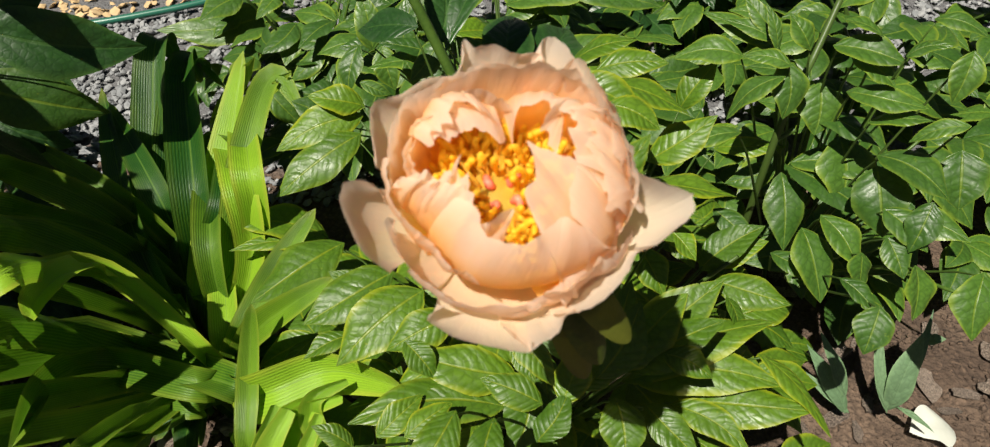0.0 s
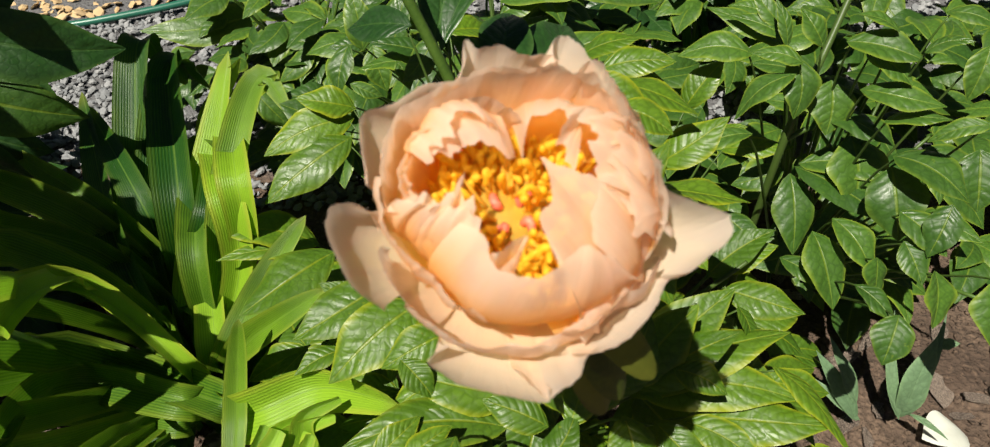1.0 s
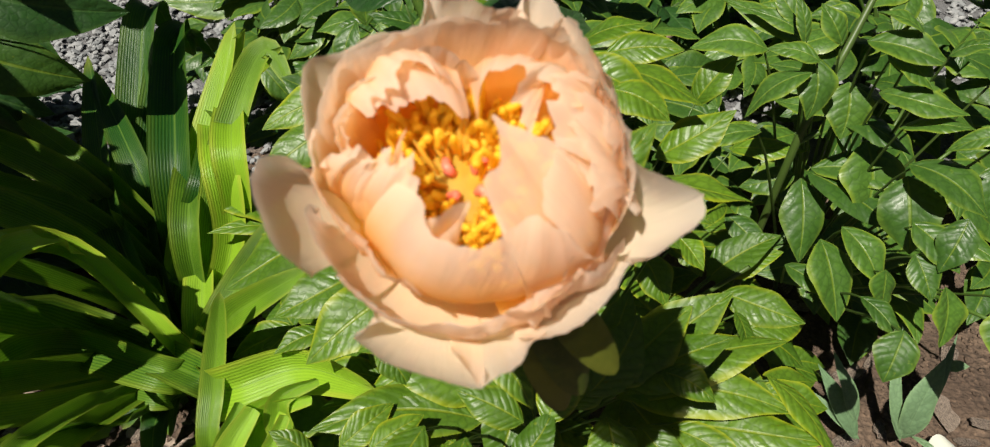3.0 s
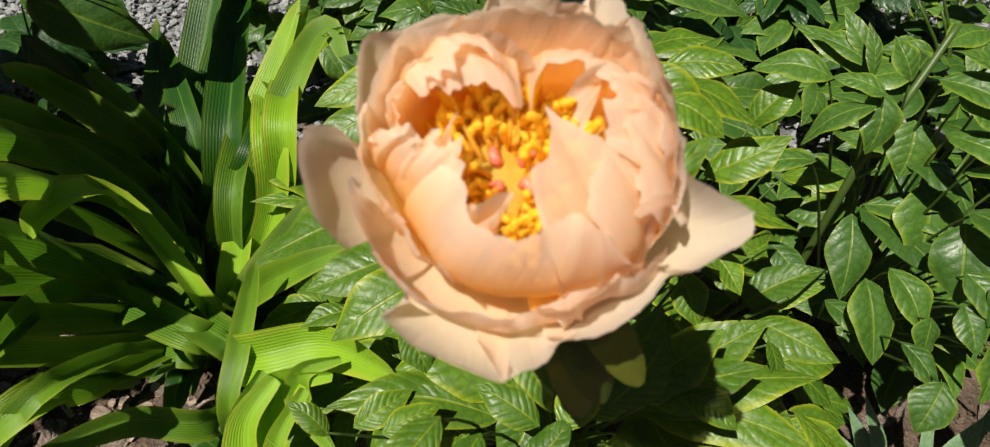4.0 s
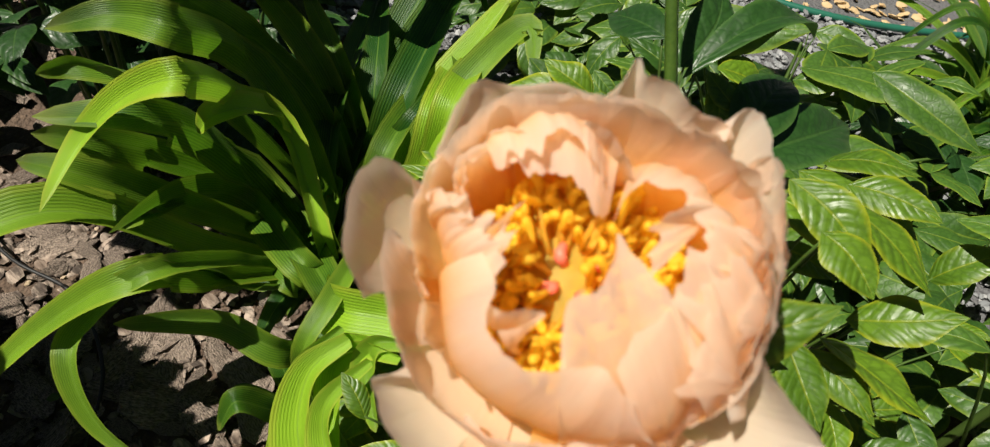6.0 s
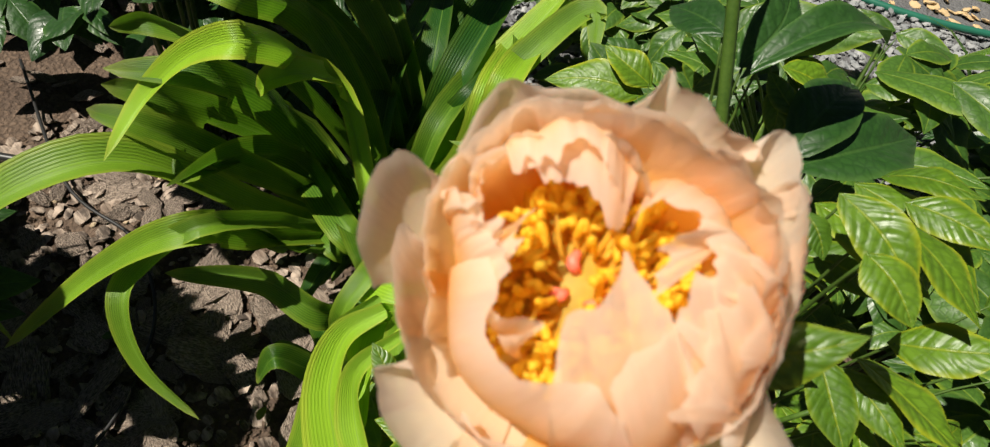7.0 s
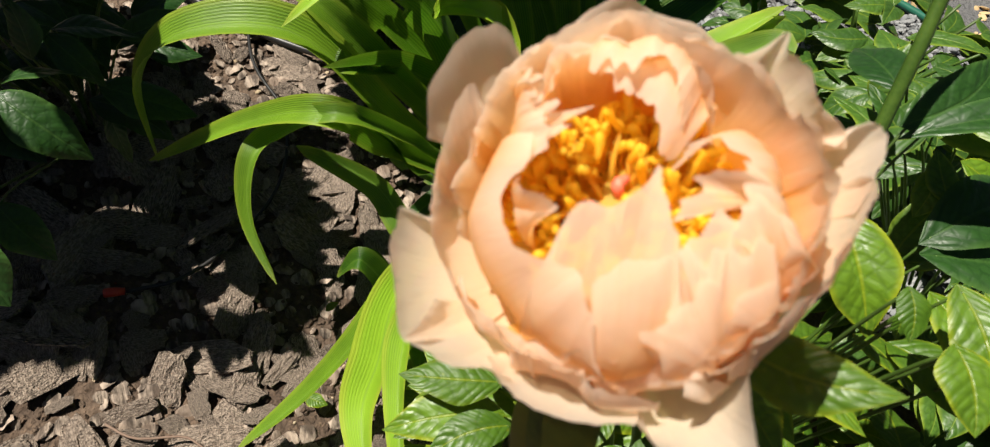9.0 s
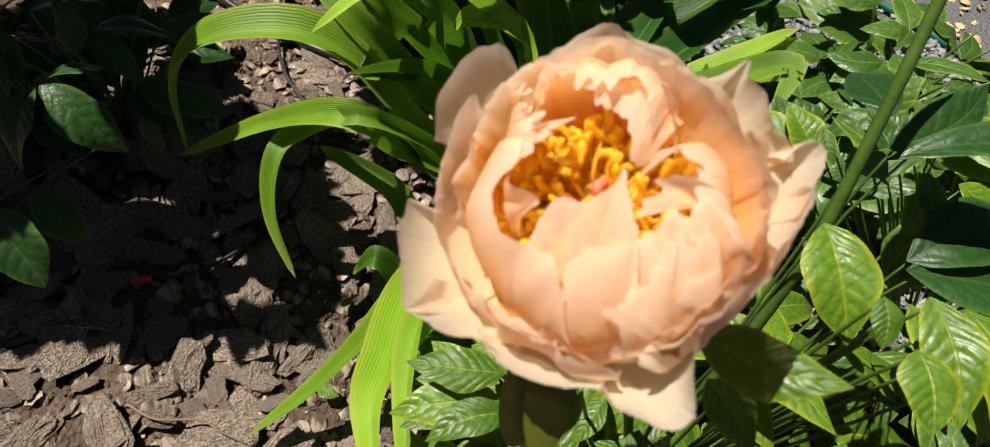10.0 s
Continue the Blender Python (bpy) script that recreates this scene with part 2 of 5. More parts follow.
def sheet(name, points, material, parent, label=""):
    """A curved sheet from a rows x cols grid of points; u along the rows, v across."""
    rows, cols, _ = points.shape
    u, v = np.meshgrid(np.linspace(0, 1, rows), np.linspace(0, 1, cols), indexing="ij")
    return mesh_object(name, points.reshape(-1, 3), grid_faces(rows, cols), material, parent, np.stack([u, v], -1).reshape(-1, 2), label)


def smooth_line(points, n):
    """A smooth curve through the points (Catmull-Rom), as n places."""
    p = [np.array(q, float) for q in points]
    p = [2 * p[0] - p[1], *p, 2 * p[-1] - p[-2]]
    out = []
    for s in np.linspace(0, len(p) - 3 - 1e-6, n):
        k = int(s)
        t = s - k
        a, b, c, d = p[k : k + 4]
        out.append(0.5 * (2 * b + (c - a) * t + (2 * a - 5 * b + 4 * c - d) * t * t + (3 * b - 3 * c + d - a) * t**3))
    return np.array(out)


def tube(name, points, radii, material, parent, n=10, sides=8, label=""):
    line = smooth_line(points, n)
    tang = np.gradient(line, axis=0)
    tang /= np.linalg.norm(tang, axis=1)[:, None] + 1e-9
    ref = np.array((0.3, 1.0, 0.1)) if abs(tang[0][2]) > 0.6 else np.array((0, 0, 1.0))
    verts, r = [], np.interp(np.linspace(0, 1, n), np.linspace(0, 1, len(radii)), radii)
    for p, t, q in zip(line, tang, r):
        a = np.cross(t, ref)
        a /= np.linalg.norm(a) + 1e-9
        b = np.cross(t, a)
        verts += [p + q * (math.cos(w) * a + math.sin(w) * b) for w in np.linspace(0, 2 * math.pi, sides, endpoint=False)]
    faces = [(i * sides + j, i * sides + (j + 1) % sides, (i + 1) * sides + (j + 1) % sides, (i + 1) * sides + j) for i in range(n - 1) for j in range(sides)]
    faces += [tuple(range(sides))[::-1], tuple(range((n - 1) * sides, n * sides))]
    return mesh_object(name, verts, faces, material, parent, None, label)


rng = np.random.default_rng(7)


def empty(name, place, label, category, group="", kind=""):
    ob = new(name)
    ob.location = place
    ob.empty_display_size = 0.05
    return tagged(ob, label, category, group, kind)


def attach(ob, thing):
    """Parent a part whose points are in world metres to a thing that stands elsewhere."""
    ob.parent = thing
    ob.matrix_parent_inverse = Matrix.Translation(thing.location).inverted()
    return ob


class Plant:
    """Where new leaflets and straps are attached, and what they are made of."""
    thing, material, up, stalks = None, None, np.array((0.0, -0.25, 1.0)), True


def leaf_points(base, tip, width, up, arch, fold, rows=15, cols=9):
    base, tip = np.array(base, float), np.array(tip, float)
    axis = tip - base
    length = np.linalg.norm(axis)
    axis /= length
    n = up - axis * (up @ axis)
    n /= np.linalg.norm(n) + 1e-9
    side = np.cross(axis, n)
    lean = rng.normal(0, 0.22)
    n, side = n * math.cos(lean) + side * math.sin(lean), side * math.cos(lean) - n * math.sin(lean)
    pts = np.zeros((rows, cols, 3))
    wave, skew = rng.uniform(0, 6, 3), rng.normal(0, 0.05)
    for i, s in enumerate(np.linspace(0, 1, rows)):
        w = 0.5 * width * max(0.012, math.sin(math.pi * min(1, s**0.82)) ** 0.85 * (1.06 - 0.3 * s**3) + 0.02 * (1 - s))
        lift = arch * length * 4 * s * (1 - s) * (1.2 - 0.4 * s)
        bend = skew * length * math.sin(math.pi * s)
        for j, v in enumerate(np.linspace(-1, 1, cols)):
            a = abs(v)
            h = w * (fold * a - 0.32 * a * a) + 0.07 * width * a * a * math.sin(9 * s + wave[0] + (2 if v > 0 else 0)) * math.sin(math.pi * s)
            ripple = 1 + 0.04 * math.sin(14 * s + wave[1] + 3 * (v > 0))
            pts[i, j] = base + axis * (s * length + 0.1 * w * a) + n * (lift + h) + side * (bend + v * w * ripple)
    return pts, n


def leaflet(base, tip, width, arch=None, fold=None, kind=None):
    """A pointed leaflet from base to tip, with a short stalk."""
    arch = rng.uniform(0.05, 0.13) if arch is None else arch
    fold = rng.uniform(0.15, 0.5) if fold is None else fold
    pts, n = leaf_points(base, tip, 1.15 * width, Plant.up, arch, fold)
    if Plant.stalks:
        foot = np.array(Plant.thing.location)
        b = np.array(base, float)
        inner = foot + (b - foot) * (0.45, 0.45, 0.5)
        attach(tube("stalk", [pts[1, 4], b * 0.75 + inner * 0.25 + (0, 0, 0.004), inner], [0.0011, 0.0018, 0.0026], STEM, None, 6, 5), Plant.thing)
    return attach(sheet("leaflet", pts, Plant.material if kind is None else kind, None), Plant.thing)


def strap(line, width, tone=0.5, turn=0.0):
    """A long channelled leaf along a line, narrowing to its tip."""
    rows, cols, width = 34, 9, 1.22 * width
    line = [np.array(q, float) for q in line]
    if line[0][2] < 0.03:
        line[0] = line[0] + (*rng.normal(0, 0.022, 2), 0.0)
        line.insert(1, line[0] * 0.8 + line[1] * 0.2 + (0.0, 0.0, 0.06))
    p = smooth_line(line, rows)
    tang = np.gradient(p, axis=0)
    tang /= np.linalg.norm(tang, axis=1)[:, None] + 1e-9
    pts = np.zeros((rows, cols, 3))
    face = np.array((0.1, -0.62, 0.78))
    sides = np.cross(tang, face)
    good = np.linalg.norm(sides, axis=1)
    k = int(np.argmax(good))
    frames = [None] * rows
    frames[k] = sides[k] / good[k]
    for i in [*range(k + 1, rows), *range(k - 1, -1, -1)]:
        last = frames[i - 1] if i > k else frames[i + 1]
        side = last - tang[i] * (last @ tang[i])
        want = sides[i] if sides[i] @ side > 0 else -sides[i]
        side = side / np.linalg.norm(side) + 0.12 * want
        frames[i] = side / np.linalg.norm(side)
    phase, twist = rng.uniform(0, 6, 2), rng.normal(0, 0.35) + turn
    for i, s in enumerate(np.linspace(0, 1, rows)):
        side = frames[i]
        n = np.cross(side, tang[i])
        n = n if n @ face > 0 else -n
        w1 = twist * (s - 0.4)
        side, n = side * math.cos(w1) + n * math.sin(w1), n * math.cos(w1) - side * math.sin(w1)
        w = 0.5 * width * min(1.0, 0.28 + 1.3 * s) * math.sqrt(max(0.0, 1 - max(0.0, (s - 0.45) / 0.55) ** 2.0)) + 0.0006
        for j, v in enumerate(np.linspace(-1, 1, cols)):
            h = w * (0.6 * abs(v) ** 1.15 - 0.22) * (1.6 - 0.9 * s) + 0.06 * w * math.sin(16 * s + phase[0] + 1.5 * v)
            pts[i, j] = p[i] + side * (v * w) + n * h
    ob = attach(sheet("leaf", pts, STRAP, None), Plant.thing)
    ob["tone"] = float(min(1.0, max(0.0, tone + rng.normal(0, 0.07))))
    return ob


# ---- ground ----
def lumps(x, y):
    q = Vector((x * 2.2, y * 2.2, 0.0))
    return 0.022 * noise.noise(q) + 0.009 * noise.noise(q * 4.1) + 0.004 * noise.noise(q * 13.0)


def ground():
    near = np.concatenate([-np.geomspace(400, 3.4, 12), np.linspace(-3, 3, 190), np.geomspace(3.4, 400, 12)])
    verts = [(x, y + 0.8, lumps(x, y) if abs(x) < 3.2 and abs(y) < 3.2 else -0.01) for x in near for y in near]
    ob = mesh_object("ground", verts, grid_faces(len(near), len(near)), SOIL)
    return tagged(ob, "brown crumbly garden soil with loose clods", "soil", kind="structure")


ground()


def lump_mesh(name, size, flat, seed, cuts=1):
    """An angular stone or chip, roughened."""
    bm = bmesh.new()
    bmesh.ops.create_icosphere(bm, subdivisions=cuts, radius=1.0)
    for v in bm.verts:
        k = 1 + 0.28 * noise.noise(v.co * 1.3 + Vector((seed * 3.1, 0, 0)))
        v.co = Vector((v.co.x * size[0] * k, v.co.y * size[1] * k, v.co.z * size[2] * k * flat))
    return bm


def scatter(name, material, count, area, size, flat, label, category, keep=lambda x, y: True, seed=3, lift=0.4):
    """Many small stones joined into one mesh."""
    r = np.random.default_rng(seed)
    shapes = []
    for k in range(6):
        bm = lump_mesh("stone", (1, r.uniform(0.6, 0.9), r.uniform(0.45, 0.7)), flat, seed + k)
        bm.verts.ensure_lookup_table()
        shapes.append((np.array([v.co[:] for v in bm.verts]), [tuple(v.index for v in f.verts) for f in bm.faces]))
        bm.free()
    verts, faces, total = [], [], 0
    for _ in range(count):
        x, y = r.uniform(area[0], area[1]), r.uniform(area[2], area[3])
        if not keep(x, y):
            continue
        pts, fs = shapes[r.integers(6)]
        s = size * r.uniform(0.5, 1.25)
        turn = np.array(Euler((r.uniform(-0.6, 0.6), r.uniform(-0.6, 0.6), r.uniform(0, 6.3))).to_matrix())
        verts.append(pts @ turn.T * s + (x, y, lumps(x, y - 0.8) + lift * s * r.uniform(0.2, 1.2)))
        faces += [tuple(i + total for i in f) for f in fs]
        total += len(pts)
    ob = mesh_object(name, np.concatenate(verts), faces, material, smooth=False)
    return tagged(ob, label, category, kind="stuff")


def path_edge(x):
    return 1.38 + 0.12 * math.sin(1.7 * x) + 0.25 * max(0.0, x)


def hose_line(x):
    return float(np.interp(x, (-2.4, -1.6, -1.2, -0.7, -0.06, 0.53, 1.4), (2.05, 2.08, 2.2, 2.46, 2.64, 3.05, 3.6)))


scatter("gravel", GRAVEL, 30000, (-2.6, 2.0, 1.2, 3.3), 0.0135, 0.8, "grey crushed stone gravel on the path", "gravel", lambda x, y: y > path_edge(x) and y < hose_line(x), 5, 0.9)
scatter("straw_mulch", STRAW, 5000, (-3.2, 1.6, 2.05, 4.2), 0.022, 0.35, "dry straw-coloured mulch beyond the gravel", "mulch", lambda x, y: y > hose_line(x) + 0.03, 6)

# ---- daylily clumps ----
Plant.thing = lily = empty("daylily", (-0.42, 0.77, 0.0), "large daylily clump with arching yellow-green strap leaves", "plant")
# Tone paints how sunlit each leaf looks: about 1 in sun, 0 in shade.
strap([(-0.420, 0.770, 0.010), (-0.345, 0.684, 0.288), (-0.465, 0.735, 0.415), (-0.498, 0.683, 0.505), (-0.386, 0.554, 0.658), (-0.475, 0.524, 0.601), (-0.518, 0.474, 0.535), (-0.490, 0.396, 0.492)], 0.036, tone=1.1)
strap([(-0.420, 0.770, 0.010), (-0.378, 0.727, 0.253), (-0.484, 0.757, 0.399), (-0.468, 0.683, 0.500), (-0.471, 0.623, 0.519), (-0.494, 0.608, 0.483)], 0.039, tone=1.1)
strap([(-0.420, 0.770, 0.010), (-0.266, 0.620, 0.326), (-0.487, 0.718, 0.230), (-0.547, 0.668, 0.378), (-0.482, 0.550, 0.547), (-0.578, 0.456, 0.547)], 0.058, tone=0.25)
strap([(-0.420, 0.770, 0.010), (-0.385, 0.675, 0.235), (-0.583, 0.711, 0.234), (-0.560, 0.596, 0.396), (-0.555, 0.518, 0.480), (-0.590, 0.450, 0.517)], 0.054, tone=0.28)
strap([(-0.420, 0.770, 0.010), (-0.336, 0.637, 0.297), (-0.528, 0.673, 0.276), (-0.501, 0.559, 0.394), (-0.412, 0.431, 0.488)], 0.05, tone=0.28)
strap([(-0.420, 0.770, 0.010), (-0.473, 0.800, 0.184), (-0.521, 0.791, 0.358), (-0.612, 0.772, 0.470), (-0.493, 0.616, 0.641), (-0.586, 0.587, 0.626), (-0.613, 0.519, 0.623)], 0.049, tone=0.36)
strap([(-0.420, 0.770, 0.010), (-0.489, 0.864, 0.171), (-0.562, 0.870, 0.339), (-0.662, 0.834, 0.440), (-0.575, 0.674, 0.627), (-0.639, 0.647, 0.644)], 0.048, tone=0.18)
strap([(-0.420, 0.770, 0.010), (-0.503, 0.913, 0.173), (-0.584, 0.947, 0.351), (-0.783, 1.034, 0.430)], 0.053, tone=0.27)
strap([(-0.420, 0.770, 0.010), (-0.528, 0.913, 0.158), (-0.591, 0.923, 0.348), (-0.700, 0.922, 0.442), (-0.679, 0.830, 0.558)], 0.052, tone=0.30)
# Upright inner leaves: shade painted in by tones near zero.
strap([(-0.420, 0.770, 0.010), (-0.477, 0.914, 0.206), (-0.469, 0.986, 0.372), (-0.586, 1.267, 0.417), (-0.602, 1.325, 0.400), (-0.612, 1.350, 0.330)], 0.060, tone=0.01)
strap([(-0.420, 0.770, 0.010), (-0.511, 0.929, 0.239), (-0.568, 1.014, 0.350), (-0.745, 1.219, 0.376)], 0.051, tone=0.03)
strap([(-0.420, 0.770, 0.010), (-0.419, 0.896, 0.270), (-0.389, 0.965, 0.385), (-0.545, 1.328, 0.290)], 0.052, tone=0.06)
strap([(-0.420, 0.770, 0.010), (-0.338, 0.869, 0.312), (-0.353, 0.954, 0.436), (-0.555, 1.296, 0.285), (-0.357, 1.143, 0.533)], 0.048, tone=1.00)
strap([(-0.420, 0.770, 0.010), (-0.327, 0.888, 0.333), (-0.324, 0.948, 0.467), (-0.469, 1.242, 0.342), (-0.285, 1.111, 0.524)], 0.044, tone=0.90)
strap([(-0.420, 0.770, 0.010), (-0.515, 0.799, 0.207), (-0.510, 0.675, 0.477), (-0.479, 0.553, 0.608), (-0.587, 0.529, 0.579), (-0.602, 0.486, 0.581)], 0.036, tone=0.28)
strap([(-0.420, 0.770, 0.010), (-0.394, 0.529, 0.329), (-0.370, 0.431, 0.446), (-0.445, 0.339, 0.376), (-0.518, 0.193, 0.240)], 0.036, tone=0.5)
strap([(-0.420, 0.770, 0.010), (-0.356, 0.462, 0.449), (-0.428, 0.372, 0.361), (-0.411, 0.327, 0.333), (-0.357, 0.310, 0.267), (-0.274, 0.329, 0.212)], 0.029, tone=0.45)
strap([(-0.420, 0.770, 0.010), (-0.271, 0.551, 0.249), (-0.350, 0.491, 0.304), (-0.415, 0.393, 0.342)], 0.037, tone=0.27)
strap([(-0.420, 0.770, 0.010), (-0.395, 0.818, 0.238), (-0.510, 0.897, 0.198), (-0.525, 0.874, 0.363)], 0.027, tone=0.15)
strap([(-0.420, 0.770, 0.010), (-0.365, 0.631, 0.248), (-0.519, 0.661, 0.211), (-0.547, 0.612, 0.267)], 0.038, tone=0.27)
strap([(-0.420, 0.770, 0.010), (-0.447, 0.554, 0.325), (-0.513, 0.425, 0.462), (-0.561, 0.283, 0.445), (-0.569, 0.207, 0.361), (-0.514, 0.206, 0.236)], 0.050, tone=0.5)
strap([(-0.420, 0.770, 0.010), (-0.504, 0.542, 0.396), (-0.534, 0.466, 0.476), (-0.576, 0.419, 0.502)], 0.04, tone=0.3)
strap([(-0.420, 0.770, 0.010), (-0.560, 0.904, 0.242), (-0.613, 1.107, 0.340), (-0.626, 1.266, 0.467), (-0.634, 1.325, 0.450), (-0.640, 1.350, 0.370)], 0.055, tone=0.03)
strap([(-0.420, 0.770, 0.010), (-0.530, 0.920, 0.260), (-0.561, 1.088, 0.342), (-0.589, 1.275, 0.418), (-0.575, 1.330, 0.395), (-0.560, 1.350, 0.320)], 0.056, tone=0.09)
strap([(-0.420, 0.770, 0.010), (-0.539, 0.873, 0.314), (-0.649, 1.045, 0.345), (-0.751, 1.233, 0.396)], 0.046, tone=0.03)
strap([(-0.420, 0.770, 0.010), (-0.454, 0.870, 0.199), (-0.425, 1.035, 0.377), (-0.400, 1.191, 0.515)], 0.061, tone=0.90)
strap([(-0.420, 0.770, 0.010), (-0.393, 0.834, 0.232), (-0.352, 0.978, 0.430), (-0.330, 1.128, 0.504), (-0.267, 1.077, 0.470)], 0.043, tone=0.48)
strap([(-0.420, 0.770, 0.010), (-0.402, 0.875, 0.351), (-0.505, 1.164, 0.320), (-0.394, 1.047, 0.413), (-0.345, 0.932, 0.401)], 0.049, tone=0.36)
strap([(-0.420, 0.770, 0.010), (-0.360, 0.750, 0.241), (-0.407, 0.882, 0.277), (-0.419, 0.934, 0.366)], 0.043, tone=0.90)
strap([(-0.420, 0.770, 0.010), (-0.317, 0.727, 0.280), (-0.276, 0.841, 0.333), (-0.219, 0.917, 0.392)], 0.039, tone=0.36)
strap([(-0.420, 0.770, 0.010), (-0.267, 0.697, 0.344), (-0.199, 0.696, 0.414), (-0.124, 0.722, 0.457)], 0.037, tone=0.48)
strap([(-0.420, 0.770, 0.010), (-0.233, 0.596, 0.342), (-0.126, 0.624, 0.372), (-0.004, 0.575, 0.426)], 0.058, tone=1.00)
strap([(-0.430, 0.722, 0.241), (-0.477, 0.792, 0.246), (-0.489, 0.835, 0.233), (-0.441, 0.779, 0.230), (-0.316, 0.638, 0.295)], 0.025, tone=0.42)
strap([(-0.577, 0.706, 0.226), (-0.578, 0.623, 0.293), (-0.495, 0.505, 0.410), (-0.493, 0.457, 0.421)], 0.046, tone=0.30)
strap([(-0.420, 0.770, 0.010), (-0.498, 0.724, 0.212), (-0.594, 0.711, 0.287), (-0.537, 0.587, 0.483)], 0.060, tone=0.21)
strap([(-0.420, 0.770, 0.010), (-0.388, 0.559, 0.283), (-0.392, 0.528, 0.348), (-0.361, 0.458, 0.459)], 0.030, tone=0.18)
Plant.thing = lily_small = empty("daylily", (-0.25, 0.55, 0.0), "small daylily clump with drooping striped yellow-green leaves", "plant")
strap([(-0.178, 0.563, 0.385), (-0.197, 0.511, 0.341), (-0.178, 0.465, 0.294), (-0.153, 0.417, 0.237), (-0.128, 0.331, 0.139), (-0.101, 0.227, 0.073)], 0.032, tone=.5)
strap([(-0.155, 0.554, 0.392), (-0.175, 0.502, 0.361), (-0.157, 0.459, 0.305), (-0.105, 0.423, 0.250), (-0.056, 0.391, 0.204), (0.043, 0.373, 0.192)], 0.056, tone=1.0)
strap([(-0.111, 0.546, 0.401), (-0.130, 0.490, 0.357), (-0.104, 0.457, 0.312), (-0.034, 0.429, 0.277), (0.071, 0.402, 0.262)], 0.034, tone=.9)
strap([(-0.250, 0.550, 0.010), (-0.226, 0.529, 0.305), (-0.233, 0.591, 0.358), (-0.229, 0.641, 0.418), (-0.220, 0.664, 0.466)], 0.026, tone=.5)
strap([(-0.116, 0.581, 0.391), (-0.167, 0.566, 0.361), (-0.195, 0.535, 0.328), (-0.191, 0.497, 0.290), (-0.162, 0.445, 0.252)], 0.034, tone=.8)
strap([(-0.089, 0.572, 0.400), (-0.143, 0.564, 0.372), (-0.168, 0.536, 0.338), (-0.141, 0.503, 0.304), (-0.093, 0.464, 0.274)], 0.035, tone=.8)
strap([(-0.085, 0.592, 0.407), (-0.128, 0.571, 0.392), (-0.123, 0.546, 0.356), (-0.070, 0.512, 0.324)], 0.028, tone=.6)


def strap_spray(thing, base, count, seed, reach, rise, wide=0.034, tone=0.2):
    """More leaves of a clump, fanned out low and in its middle."""
    r = np.random.default_rng(seed)
    Plant.thing = thing
    for _ in range(count):
        a = r.uniform(0, 6.28)
        d, h = reach * r.uniform(0.5, 1.0), rise * r.uniform(0.5, 1.0)
        c, s = math.cos(a), math.sin(a)
        b = np.array((base[0] + 0.04 * c, base[1] + 0.04 * s, 0.0))
        strap([b, b + (0.25 * d * c, 0.25 * d * s, 0.75 * h), b + (0.65 * d * c, 0.65 * d * s, h), b + (d * c, d * s, h * r.uniform(0.35, 0.9))], wide * r.uniform(0.75, 1.1), r.uniform(0.0, tone))


# Low leaves almost black: the shade under the clump is put into their tone.
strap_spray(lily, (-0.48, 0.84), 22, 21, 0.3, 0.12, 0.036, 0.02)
strap_spray(lily_small, (-0.25, 0.55), 8, 22, 0.14, 0.2)

# ---- peony plants ----
Plant.material = LEAF
Plant.thing = peony = empty("peony_plant", (0.16, 0.72, 0.0), "bushy peony plant with glossy yellow-edged green leaves", "plant")
leaflet((-0.156, 1.060, 0.475), (-0.289, 0.983, 0.456), 0.056)
leaflet((-0.153, 1.070, 0.487), (-0.242, 1.055, 0.516), 0.048)
leaflet((-0.154, 1.026, 0.463), (-0.281, 0.920, 0.412), 0.062)
leaflet((-0.216, 0.923, 0.316), (-0.363, 0.896, 0.373), 0.067)
leaflet((-0.151, 0.840, 0.396), (-0.273, 0.735, 0.371), 0.073)
leaflet((-0.210, 0.897, 0.313), (-0.357, 0.851, 0.352), 0.035)
leaflet((-0.042, 0.734, 0.460), (-0.153, 0.652, 0.441), 0.059)
leaflet((0.011, 0.682, 0.489), (-0.088, 0.586, 0.452), 0.064)
leaflet((0.063, 0.616, 0.528), (-0.012, 0.571, 0.515), 0.040)
leaflet((0.141, 0.552, 0.504), (0.014, 0.561, 0.530), 0.047)
leaflet((0.129, 0.520, 0.495), (-0.038, 0.481, 0.508), 0.051)
leaflet((0.154, 0.548, 0.513), (0.140, 0.475, 0.474), 0.046)
leaflet((0.108, 0.513, 0.490), (0.010, 0.518, 0.510), 0.025)
leaflet((0.103, 0.520, 0.470), (0.029, 0.472, 0.458), 0.035)
leaflet((0.161, 0.575, 0.520), (0.177, 0.529, 0.491), 0.034)
leaflet((0.251, 0.547, 0.481), (0.262, 0.484, 0.450), 0.044)
leaflet((0.276, 0.604, 0.430), (0.448, 0.586, 0.461), 0.056)
leaflet((0.266, 0.607, 0.417), (0.444, 0.655, 0.492), 0.066)
leaflet((0.267, 0.632, 0.421), (0.389, 0.709, 0.502), 0.060)
leaflet((0.337, 0.583, 0.420), (0.480, 0.561, 0.451), 0.047)
leaflet((0.286, 0.554, 0.459), (0.346, 0.498, 0.441), 0.034)
leaflet((0.319, 0.570, 0.433), (0.407, 0.516, 0.426), 0.033)
leaflet((0.424, 0.627, 0.465), (0.496, 0.536, 0.437), 0.031)
leaflet((0.282, 0.744, 0.519), (0.316, 0.693, 0.482), 0.036)
leaflet((0.353, 0.898, 0.381), (0.392, 0.854, 0.351), 0.033)
leaflet((0.384, 0.731, 0.472), (0.474, 0.695, 0.474), 0.041)
leaflet((0.405, 0.840, 0.376), (0.488, 0.855, 0.418), 0.038)
